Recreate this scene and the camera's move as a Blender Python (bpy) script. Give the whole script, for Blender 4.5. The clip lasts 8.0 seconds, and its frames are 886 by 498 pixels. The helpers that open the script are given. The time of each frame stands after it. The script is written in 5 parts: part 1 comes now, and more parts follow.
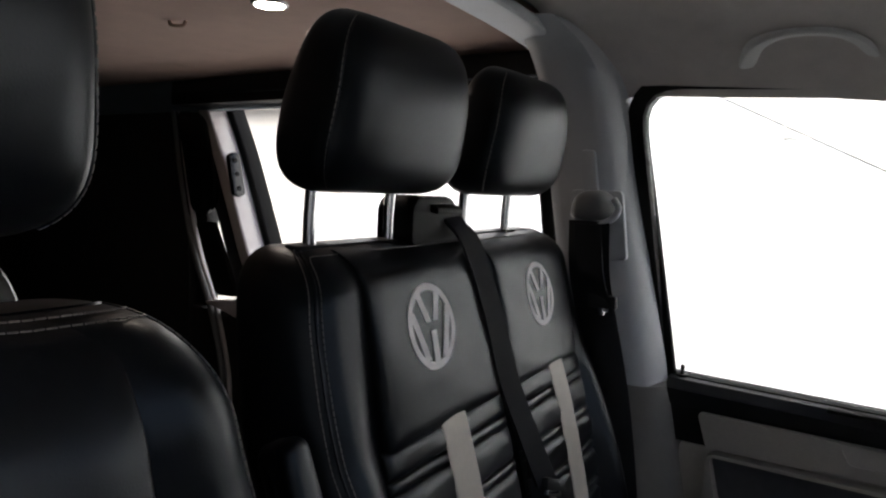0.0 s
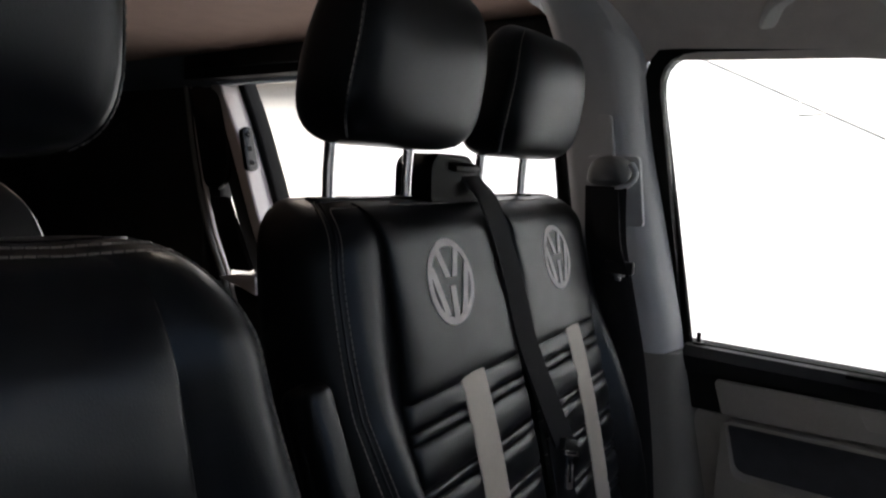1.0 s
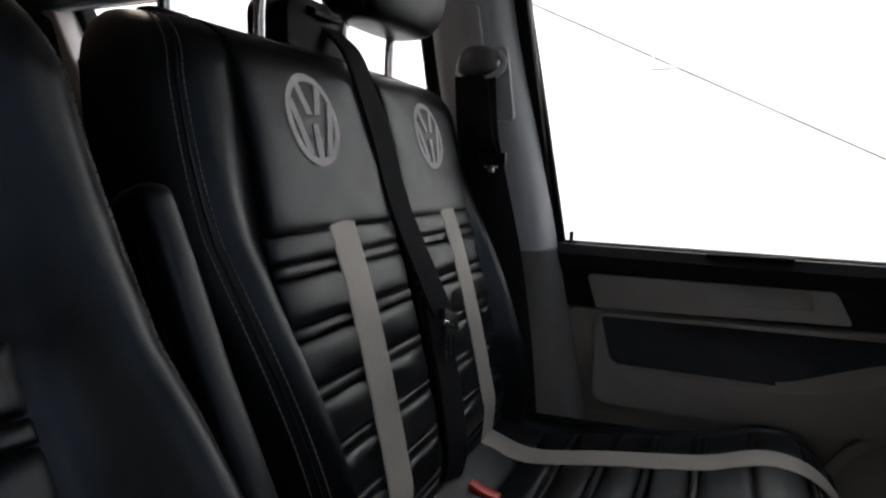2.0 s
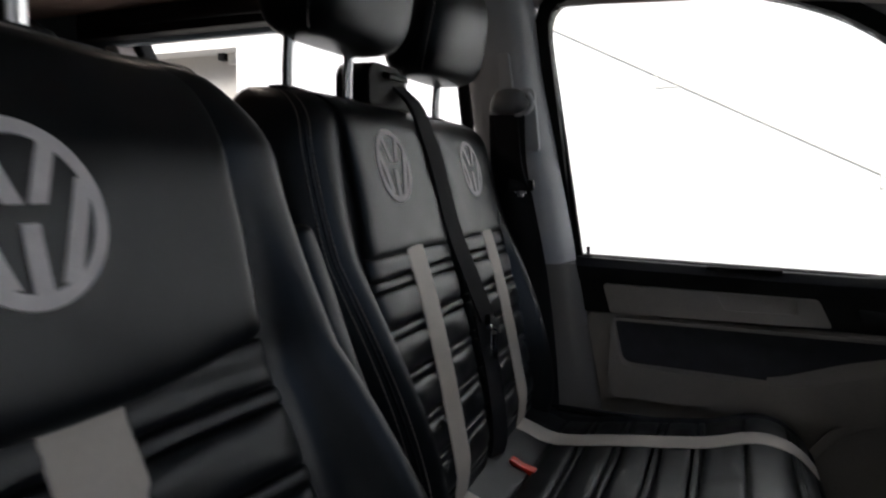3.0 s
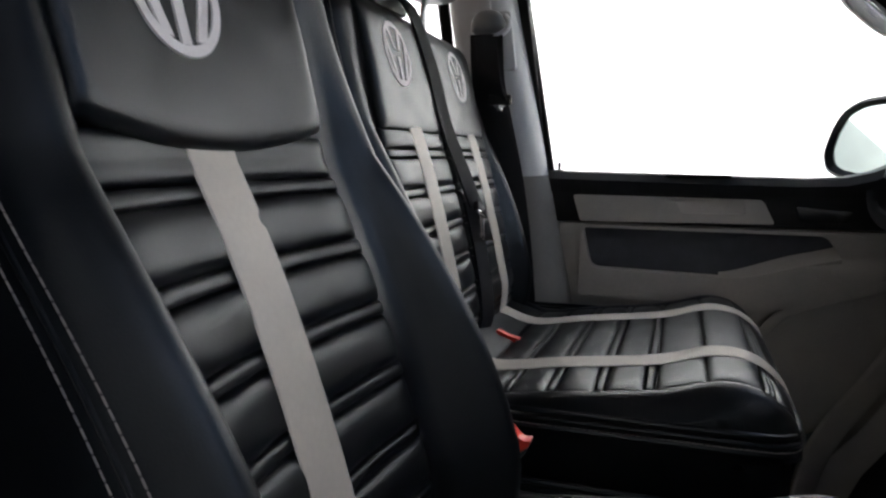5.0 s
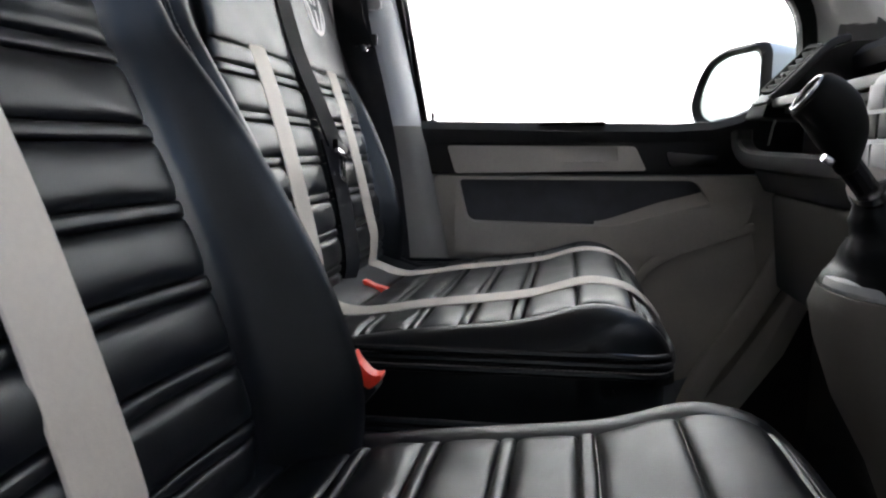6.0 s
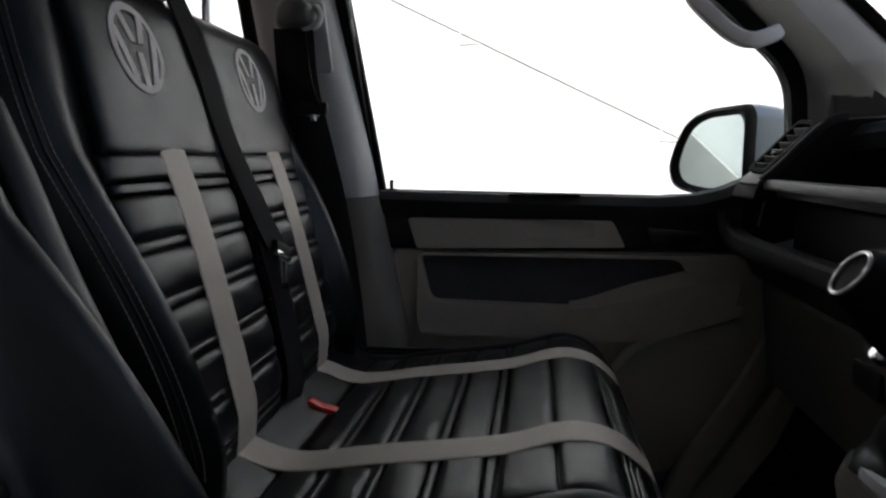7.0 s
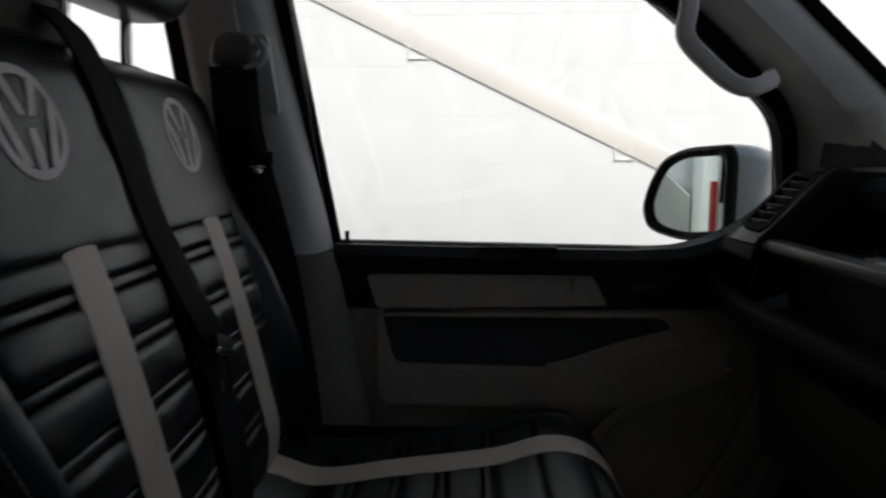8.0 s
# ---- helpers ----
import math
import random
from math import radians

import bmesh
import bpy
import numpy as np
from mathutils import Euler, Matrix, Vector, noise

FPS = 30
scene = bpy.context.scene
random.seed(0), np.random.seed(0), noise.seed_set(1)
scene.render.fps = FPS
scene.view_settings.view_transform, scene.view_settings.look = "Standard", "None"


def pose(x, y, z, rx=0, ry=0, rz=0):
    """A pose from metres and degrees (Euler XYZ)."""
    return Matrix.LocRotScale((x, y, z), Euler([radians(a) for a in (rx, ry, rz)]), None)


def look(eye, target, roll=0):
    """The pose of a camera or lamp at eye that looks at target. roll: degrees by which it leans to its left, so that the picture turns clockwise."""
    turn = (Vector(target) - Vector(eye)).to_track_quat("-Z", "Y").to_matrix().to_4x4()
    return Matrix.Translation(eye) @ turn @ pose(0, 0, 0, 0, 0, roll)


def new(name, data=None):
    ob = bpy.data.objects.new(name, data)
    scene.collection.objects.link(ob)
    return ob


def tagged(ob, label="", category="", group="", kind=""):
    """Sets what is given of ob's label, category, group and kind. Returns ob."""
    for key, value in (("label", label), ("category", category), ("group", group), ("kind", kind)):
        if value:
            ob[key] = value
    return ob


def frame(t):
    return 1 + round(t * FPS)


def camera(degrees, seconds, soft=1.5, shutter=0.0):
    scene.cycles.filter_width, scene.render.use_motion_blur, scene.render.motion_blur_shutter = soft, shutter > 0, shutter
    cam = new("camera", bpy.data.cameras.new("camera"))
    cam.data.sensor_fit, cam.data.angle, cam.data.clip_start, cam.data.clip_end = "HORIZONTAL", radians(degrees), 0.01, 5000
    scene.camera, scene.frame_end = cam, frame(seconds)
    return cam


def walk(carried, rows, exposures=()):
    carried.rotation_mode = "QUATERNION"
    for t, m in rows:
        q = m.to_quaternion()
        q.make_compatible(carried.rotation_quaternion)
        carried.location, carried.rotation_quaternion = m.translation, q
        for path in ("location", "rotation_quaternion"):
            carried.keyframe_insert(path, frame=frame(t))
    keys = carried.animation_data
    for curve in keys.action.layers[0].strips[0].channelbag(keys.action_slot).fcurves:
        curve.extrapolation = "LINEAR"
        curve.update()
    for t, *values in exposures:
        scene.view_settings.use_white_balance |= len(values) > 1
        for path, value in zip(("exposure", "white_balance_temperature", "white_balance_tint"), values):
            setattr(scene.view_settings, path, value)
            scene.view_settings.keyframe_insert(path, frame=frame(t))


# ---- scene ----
cam = camera(67.0, 8.0, soft=2.2, shutter=0.2)
PATH = [
    (0, (0.07, 0.115, 1.617), (-1.006, 1.79, 1.429), 2.3),
    (0.5, (0.05, 0.11, 1.623), (-1.031, 1.78, 1.419), 2.4),
    (1, (0.062, 0.109, 1.582), (-1.033, 1.767, 1.353), 2.1),
    (1.2, (0.058, 0.128, 1.543), (-0.988, 1.816, 1.306), 2.2),
    (1.5, (0.063, 0.127, 1.494), (-0.831, 1.9, 1.253), 1.8),
    (1.7, (0.055, 0.144, 1.452), (-0.736, 1.966, 1.221), 1.2),
    (2.8, (0.089, 0.046, 1.388), (-0.683, 1.877, 1.155), 0.5),
    (3, (0.068, -0.046, 1.45), (-0.715, 1.781, 1.233), 0.6),
    (3.5, (0.051, -0.184, 1.496), (-0.805, 1.61, 1.273), 0.1),
    (4, (0.051, -0.227, 1.482), (-0.824, 1.556, 1.246), -0.0),
    (4.5, (0.056, -0.23, 1.413), (-0.787, 1.566, 1.159), -0.2),
    (5, (0.068, -0.194, 1.317), (-0.598, 1.672, 1.04), 0.3),
    (5.2, (0.071, -0.184, 1.289), (-0.51, 1.709, 1.01), -0.0),
    (6.3, (0.106, -0.054, 1.221), (-0.224, 1.895, 0.919), -0.2),
    (6.5, (0.114, -0.02, 1.244), (-0.205, 1.932, 0.953), -0.4),
    (6.7, (0.123, 0.014, 1.275), (-0.192, 1.971, 1.01), -0.3),
    (7, (0.082, 0.055, 1.35), (-0.19, 2.017, 1.076), -0.1),
    (7.3, (0.047, 0.105, 1.387), (-0.234, 2.068, 1.123), -0.2),
    (7.5, (0.021, 0.142, 1.403), (-0.232, 2.108, 1.133), 0.2),
    (7.8, (0.022, 0.172, 1.417), (-0.216, 2.141, 1.157), -0.2),
    (8, (0.026, 0.199, 1.433), (-0.075, 2.178, 1.163), -0.2),
]

EXPOSURES = [(0.0, 1.40), (1.0, 1.35), (1.5, 1.26), (3.0, 1.0), (3.5, 0.98), (4.0, 1.41), (4.5, 1.97), (5.2, 2.38), (6.3, 2.92), (6.5, 2.70), (7.0, 1.0), (7.5, 0.06), (8.0, 0.0)]
walk(cam, [(t, look(eye, target, roll)) for t, eye, target, roll in PATH], EXPOSURES)

# ---- daylight ----
SUN_EL, SUN_AZ = 54.0, -72.0          # degrees up; degrees from +x towards +y
world = bpy.data.worlds.new("sky")
scene.world = world
world.use_nodes = True
wn = world.node_tree.nodes
sky = wn.new("ShaderNodeTexSky")
sky.sky_type = "NISHITA"
sky.sun_disc = False
sky.sun_elevation = radians(SUN_EL)
sky.sun_rotation = radians(90 - SUN_AZ)
sky.dust_density = 4.0
world.node_tree.links.new(sky.outputs[0], wn["Background"].inputs[0])
wn["Background"].inputs[1].default_value = 0.113
sun = new("sun", bpy.data.lights.new("sun", "SUN"))
sun.data.energy, sun.data.angle, sun.data.color = 5.0, radians(40), (1.0, 0.988, 0.968)
sd = Vector((math.cos(radians(SUN_EL)) * math.cos(radians(SUN_AZ)), math.cos(radians(SUN_EL)) * math.sin(radians(SUN_AZ)), math.sin(radians(SUN_EL))))
sun.matrix_world = look(sd * 20, (0, 0, 0))


# ---- materials ----
def material(name, color, rough=0.5, metal=0.0, spread=0.15, scale=8.0, bump=0.0, bump_scale=300.0, bump_dist=0.0006, cells=False, spec=0.5, rough_spread=0.08, coat=0.0, sheen=0.0):
    m = bpy.data.materials.new(name)
    m.use_nodes = True
    n, l = m.node_tree.nodes, m.node_tree.links
    p = n["Principled BSDF"]
    p.inputs["Metallic"].default_value = metal
    p.inputs["Specular IOR Level"].default_value = spec
    p.inputs["Coat Weight"].default_value = coat
    p.inputs["Sheen Weight"].default_value = sheen
    tc = n.new("ShaderNodeTexCoord")
    big = n.new("ShaderNodeTexNoise")
    big.inputs["Scale"].default_value, big.inputs["Detail"].default_value = scale, 6
    l.new(tc.outputs["Object"], big.inputs["Vector"])
    small = n.new("ShaderNodeTexNoise")
    small.inputs["Scale"].default_value, small.inputs["Detail"].default_value = scale * 14, 4
    l.new(tc.outputs["Object"], small.inputs["Vector"])
    mixv = n.new("ShaderNodeMath")
    mixv.operation = "MULTIPLY_ADD"
    mixv.inputs[1].default_value = 0.35
    l.new(small.outputs["Fac"], mixv.inputs[0])
    half = n.new("ShaderNodeMath")
    half.operation = "MULTIPLY"
    half.inputs[1].default_value = 0.65
    l.new(big.outputs["Fac"], half.inputs[0])
    l.new(half.outputs[0], mixv.inputs[2])
    ramp = n.new("ShaderNodeValToRGB")
    ramp.color_ramp.elements[0].position, ramp.color_ramp.elements[1].position = 0.3, 0.7
    ramp.color_ramp.elements[0].color = (*[c * (1 - spread) for c in color], 1)
    ramp.color_ramp.elements[1].color = (*[min(1, c * (1 + spread)) for c in color], 1)
    l.new(mixv.outputs[0], ramp.inputs[0])
    l.new(ramp.outputs[0], p.inputs["Base Color"])
    rr = n.new("ShaderNodeMapRange")
    rr.inputs["To Min"].default_value, rr.inputs["To Max"].default_value = max(0, rough - rough_spread), min(1, rough + rough_spread)
    l.new(mixv.outputs[0], rr.inputs["Value"])
    l.new(rr.outputs[0], p.inputs["Roughness"])
    if bump:
        if cells:
            tex = n.new("ShaderNodeTexVoronoi")
            tex.feature = "DISTANCE_TO_EDGE"
            out = tex.outputs["Distance"]
        else:
            tex = n.new("ShaderNodeTexNoise")
            tex.inputs["Detail"].default_value = 5
            out = tex.outputs["Fac"]
        tex.inputs["Scale"].default_value = bump_scale
        l.new(tc.outputs["Object"], tex.inputs["Vector"])
        b = n.new("ShaderNodeBump")
        b.inputs["Strength"].default_value, b.inputs["Distance"].default_value = bump, bump_dist
        l.new(out, b.inputs["Height"])
        l.new(b.outputs[0], p.inputs["Normal"])
    return m


LEATHER = material("black_leather", (0.005, 0.0056, 0.0070), 0.37, spread=0.3, scale=6, bump=0.25, bump_scale=420, bump_dist=0.0004, cells=True, spec=0.27)
LEATHER.node_tree.nodes["Principled BSDF"].inputs["Specular Tint"].default_value = (0.88, 0.94, 1.0, 1)
TAUPE = material("taupe_leather", (0.49, 0.447, 0.392), 0.5, spread=0.1, scale=14, bump=0.3, bump_scale=380, cells=True, bump_dist=0.0004)
EMBLEM = material("grey_embroidery", (0.8, 0.77, 0.77), 0.7, spread=0.12, scale=60, bump=0.6, bump_scale=900, bump_dist=0.0006)
THREAD = material("pale_thread", (0.2, 0.185, 0.17), 0.8, scale=200)
BLACK = material("black_plastic", (0.011, 0.011, 0.012), 0.6, spread=0.25, scale=20, bump=0.3, bump_scale=500, bump_dist=0.0003, spec=0.3)
GLOSS_BLACK = material("smooth_black_plastic", (0.008, 0.008, 0.009), 0.25, spread=0.3, scale=20)
DEEP_BLACK = material("deep_black_plastic", (0.003, 0.003, 0.003), 0.5, spread=0.3, scale=20, spec=0.12)
RUBBER = material("black_rubber", (0.008, 0.008, 0.008), 0.75, spread=0.3, scale=20, spec=0.15)
GREY_TRIM = material("grey_trim_plastic", (0.56, 0.575, 0.60), 0.5, spread=0.06, scale=18, bump=0.3, bump_scale=600, bump_dist=0.0003)
DOOR_GREY = material("warm_grey_door_plastic", (0.41, 0.385, 0.35), 0.55, spread=0.1, scale=14, bump=0.4, bump_scale=550, bump_dist=0.0003)
# darker copy of the door grey: the lower pillar's shade is in the colour
DOOR_GREY_SHADED = material("shaded_grey_lower_pillar_plastic", (0.22, 0.213, 0.2), 0.6, spread=0.1, scale=14, bump=0.4, bump_scale=550, bump_dist=0.0003)
PALE_TRIM = material("pale_grey_pillar_plastic", (0.8, 0.79, 0.77), 0.55, spread=0.06, scale=18, bump=0.3, bump_scale=600, bump_dist=0.0003)
SHELF_GREY = material("dark_grey_shelf_plastic", (0.032, 0.032, 0.033), 0.5, spread=0.1, scale=18, bump=0.3, bump_scale=600, bump_dist=0.0003)
LIP_GREY = material("mid_grey_plastic", (0.15, 0.15, 0.152), 0.5, spread=0.1, scale=18, bump=0.3, bump_scale=600, bump_dist=0.0003)
CONSOLE_GREY = material("warm_grey_console_plastic", (0.15, 0.14, 0.125), 0.6, spread=0.1, scale=14, bump=0.4, bump_scale=550, bump_dist=0.0003)
# glovebox brown grey with the shade under the dashboard put into its colour
GLOVE_SHADED = material("brown_grey_glovebox_plastic_with_shade", (0.045, 0.041, 0.034), 0.6, spread=0.1, scale=14, bump=0.4, bump_scale=550, bump_dist=0.0003)
DOOR_FABRIC = material("dark_blue_grey_insert", (0.055, 0.059, 0.07), 0.8, spread=0.2, scale=40, bump=0.5, bump_scale=700, sheen=0.1)
LINER = material("grey_headliner_fabric", (0.72, 0.665, 0.63), 0.9, spread=0.08, scale=30, bump=0.4, bump_scale=800, sheen=0.1)
LINER_REAR = material("brown_beige_headliner_fabric", (0.5, 0.34, 0.27), 0.9, spread=0.08, scale=20, bump=0.4, bump_scale=800, sheen=0.1)
CHROME = material("chrome", (0.85, 0.85, 0.87), 0.07, metal=1.0, spread=0.04, scale=30, rough_spread=0.04)
SATIN = material("satin_metal", (0.6, 0.6, 0.62), 0.3, metal=1.0, spread=0.06, scale=30)
WEB = material("black_belt_webbing", (0.014, 0.014, 0.016), 0.75, spread=0.2, scale=120, bump=0.6, bump_scale=1200, spec=0.2)
RED = material("red_plastic", (0.85, 0.05, 0.025), 0.35, spread=0.1, scale=30)
CARPET = material("dark_rubber_floor", (0.012, 0.012, 0.012), 0.9, spread=0.4, scale=40, bump=0.8, bump_scale=250, bump_dist=0.002)
BLOCK = material("white_painted_block", (0.815, 0.817, 0.825), 0.75, spread=0.03, scale=5, bump=0.3, bump_scale=60, bump_dist=0.002)
MORTAR = material("white_painted_mortar", (0.78, 0.77, 0.755), 0.85, spread=0.08, scale=10)
PIPE = material("white_painted_pipe", (0.78, 0.75, 0.71), 0.5, spread=0.06, scale=6)
BEIGE = material("beige_board", (0.60, 0.565, 0.52), 0.7, spread=0.08, scale=3)
PLASTER = material("grey_render", (0.3, 0.3, 0.3), 0.85, spread=0.15, scale=2, bump=0.4, bump_scale=60, bump_dist=0.002)
BOUNCE_RENDER = material("pale_bounce_render", (0.5, 0.5, 0.49), 0.85, spread=0.2, scale=2, bump=0.4, bump_scale=60, bump_dist=0.002)
BLOCKER_DARK = material("dark_sky_blocker_boards", (0.03, 0.03, 0.03), 0.8, spread=0.3, scale=3, bump=0.5, bump_scale=40, bump_dist=0.003)
CONCRETE = material("worn_concrete", (0.26, 0.25, 0.235), 0.85, spread=0.25, scale=1.2, bump=0.6, bump_scale=25, bump_dist=0.004)
PAINT = material("silver_blue_car_paint", (0.23, 0.27, 0.30), 0.35, metal=0.3, spread=0.05, scale=3, coat=0.6)
PAINT_IN = material("pale_body_paint", (0.62, 0.58, 0.58), 0.3, spread=0.05, scale=5, coat=0.4)
MIRROR = material("mirror_glass", (0.62, 0.70, 0.67), 0.01, metal=1.0, spread=0.01, rough_spread=0.0)
LAMP_RED = material("red_lamp_lens", (0.5, 0.02, 0.02), 0.15, spread=0.15, scale=30)
GRILLE = material("grey_grille_mesh", (0.1, 0.1, 0.095), 0.6, spread=0.2, scale=200)
GLASS = bpy.data.materials.new("window_glass")
GLASS.use_nodes = True
gp = GLASS.node_tree.nodes["Principled BSDF"]
gp.inputs["Transmission Weight"].default_value = 1.0
gp.inputs["Roughness"].default_value = 0.0
gp.inputs["IOR"].default_value = 1.45
gp.inputs["Base Color"].default_value = (0.97, 0.99, 0.98, 1)
LED = bpy.data.materials.new("lit_led")
LED.use_nodes = True
LED.node_tree.nodes["Principled BSDF"].inputs["Emission Color"].default_value = (1.0, 0.86, 0.74, 1)
LED.node_tree.nodes["Principled BSDF"].inputs["Emission Strength"].default_value = 28.0


# ---- building helpers ----
ROOTS = {}


def thing(name, at, label, category, group="", kind=""):
    e = new(name)
    e.empty_display_size = 0.05
    e.location = at
    ROOTS[e.name] = Vector(at)
    return tagged(e, label, category, group, kind)


def finish(name, bm, mat, smooth=True, angle=40):
    bmesh.ops.recalc_face_normals(bm, faces=bm.faces)
    me = bpy.data.meshes.new(name)
    bm.to_mesh(me)
    bm.free()
    me.materials.append(mat)
    if smooth:
        me.polygons.foreach_set("use_smooth", [True] * len(me.polygons))
        me.set_sharp_from_angle(angle=radians(angle))
    return me


def part(name, bm, mat, parent, label="", kind="", angle=28):
    """Links a bmesh, given in world metres, as one mesh under a thing or a part."""
    root = parent
    while root.parent:
        root = root.parent
    bmesh.ops.translate(bm, verts=bm.verts, vec=-ROOTS[root.name])
    ob = new(name, finish(name, bm, mat, True, angle))
    ob.parent = parent
    return tagged(ob, label, kind=kind)


def single(name, bm, mat, label="", category="", group="", kind="", angle=28):
    return tagged(new(name, finish(name, bm, mat, True, angle)), label, category, group, kind)


def box(x0, x1, y0, y1, z0, z1, bevel=0.0, seg=2):
    bm = bmesh.new()
    bmesh.ops.create_cube(bm, size=1.0)
    for v in bm.verts:
        v.co = Vector(((x0 + x1) / 2 + v.co.x * (x1 - x0), (y0 + y1) / 2 + v.co.y * (y1 - y0), (z0 + z1) / 2 + v.co.z * (z1 - z0)))
    if bevel:
        bmesh.ops.bevel(bm, geom=bm.edges[:], offset=bevel, segments=seg, profile=0.6, affect="EDGES")
    return bm


def moved(bm, m):
    bmesh.ops.transform(bm, matrix=m, verts=bm.verts)
    return bm


def merged(*bms):
    out = bmesh.new()
    for b in bms:
        me = bpy.data.meshes.new("tmp")
        b.to_mesh(me)
        out.from_mesh(me)
        bpy.data.meshes.remove(me)
        b.free()
    return out


def rounded(points, r, n=5):
    """A polygon's corners rounded. r: one radius or one for each corner."""
    out = []
    k = len(points)
    for i, p in enumerate(points):
        p = Vector(p)
        rad = r[i] if isinstance(r, (list, tuple)) else r
        a, b = Vector(points[i - 1]) - p, Vector(points[(i + 1) % k]) - p
        d = min(rad, a.length * 0.45, b.length * 0.45)
        if d < 1e-5:
            out.append(p)
            continue
        p0, p1 = p + a.normalized() * d, p + b.normalized() * d
        for j in range(n + 1):
            t = j / n
            out.append(p0 * (1 - t) ** 2 + p * 2 * t * (1 - t) + p1 * t * t)
    return out


def prism(points, axis, lo, hi, bevel=0.0, seg=2):
    """A polygon in the plane across the axis ('x': (y, z), 'y': (x, z), 'z': (x, y)) made solid from lo to hi (numbers, or functions of the point)."""
    bm = bmesh.new()
    at = {"x": lambda p, h: (h, p[0], p[1]), "y": lambda p, h: (p[0], h, p[1]), "z": lambda p, h: (p[0], p[1], h)}[axis]
    val = lambda f, p: f(p) if callable(f) else f
    a = [bm.verts.new(at(p, val(lo, p))) for p in points]
    b = [bm.verts.new(at(p, val(hi, p))) for p in points]
    bm.faces.new(a)
    bm.faces.new(b[::-1])
    for i in range(len(a)):
        j = (i + 1) % len(a)
        bm.faces.new((a[i], a[j], b[j], b[i]))
    bmesh.ops.recalc_face_normals(bm, faces=bm.faces)
    if bevel:
        rim = [e for e in bm.edges if len(e.link_faces) == 2 and e.calc_face_angle(0) > 0.7]
        bmesh.ops.bevel(bm, geom=rim, offset=bevel, segments=seg, profile=0.6, affect="EDGES", clamp_overlap=True)
    return bm


def ringed(outer, inner, axis, lo, hi):
    """A frame between two closed outlines with the same number of points."""
    bm = bmesh.new()
    at = {"x": lambda p, h: (h, p[0], p[1]), "y": lambda p, h: (p[0], h, p[1]), "z": lambda p, h: (p[0], p[1], h)}[axis]
    val = lambda f, p: f(p) if callable(f) else f
    loops = [[bm.verts.new(at(p, val(h, p))) for p in line] for line, h in ((outer, lo), (outer, hi), (inner, hi), (inner, lo))]
    k = len(outer)
    for q in range(4):
        a, b = loops[q], loops[(q + 1) % 4]
        for i in range(k):
            j = (i + 1) % k
            bm.faces.new((a[i], a[j], b[j], b[i]))
    return bm


def smooth_line(points, n=8, closed=False):
    """A smooth line through the points."""
    pts = [Vector(p) for p in points]
    k = len(pts)
    out = []
    for i in range(k if closed else k - 1):
        p1, p2 = pts[i], pts[(i + 1) % k]
        p0 = pts[i - 1] if closed or i else p1
        p3 = pts[(i + 2) % k] if closed or i + 2 < k else p2
        for j in range(n):
            t = j / n
            out.append(0.5 * (2 * p1 + (p2 - p0) * t + (2 * p0 - 5 * p1 + 4 * p2 - p3) * t * t + (3 * p1 - p0 - 3 * p2 + p3) * t ** 3))
    if not closed:
        out.append(pts[-1])
    return out


def sweep(points, profile, up=(0, 0, 1), closed=False, scales=None):
    """A profile of (side, up) swept along a line."""
    bm = bmesh.new()
    pts = [Vector(p) for p in points]
    k = len(pts)
    rings = []
    for i, p in enumerate(pts):
        a = pts[i - 1] if closed or i else p
        b = pts[(i + 1) % k] if closed or i + 1 < k else p
        d = (b - a).normalized()
        u = up[i] if isinstance(up, list) else up
        s = d.cross(Vector(u))
        if s.length < 1e-4:
            s = d.cross(Vector((1, 0, 0.3)))
        s.normalize()
        w = s.cross(d).normalized()
        f = scales[i] if scales else 1.0
        rings.append([bm.verts.new(p + s * q[0] * f + w * q[1] * f) for q in profile])
    m = len(profile)
    for i in range(k if closed else k - 1):
        a, b = rings[i], rings[(i + 1) % k]
        for j in range(m):
            bm.faces.new((a[j], a[(j + 1) % m], b[(j + 1) % m], b[j]))
    if not closed:
        bm.faces.new(rings[0][::-1])
        bm.faces.new(rings[-1])
    return bm


def circle(r, n=10, squash=1.0):
    return [(r * math.cos(2 * math.pi * i / n), r * squash * math.sin(2 * math.pi * i / n)) for i in range(n)]


def oblong(w, h, r=None, n=3):
    r = r or min(w, h) * 0.45
    return [(p.x, p.y) for p in rounded([(-w / 2, -h / 2, 0), (w / 2, -h / 2, 0), (w / 2, h / 2, 0), (-w / 2, h / 2, 0)], r, n)]


def tube(points, r, n=10, closed=False, up=(0, 0, 1)):
    return sweep(points, circle(r, n), up, closed)


def loft(rings, caps=True):
    bm = bmesh.new()
    vs = [[bm.verts.new(p) for p in ring] for ring in rings]
    m = len(rings[0])
    for a, b in zip(vs, vs[1:]):
        for j in range(m):
            bm.faces.new((a[j], a[(j + 1) % m], b[(j + 1) % m], b[j]))
    if caps:
        bm.faces.new(vs[0][::-1])
        bm.faces.new(vs[-1])
    return bm


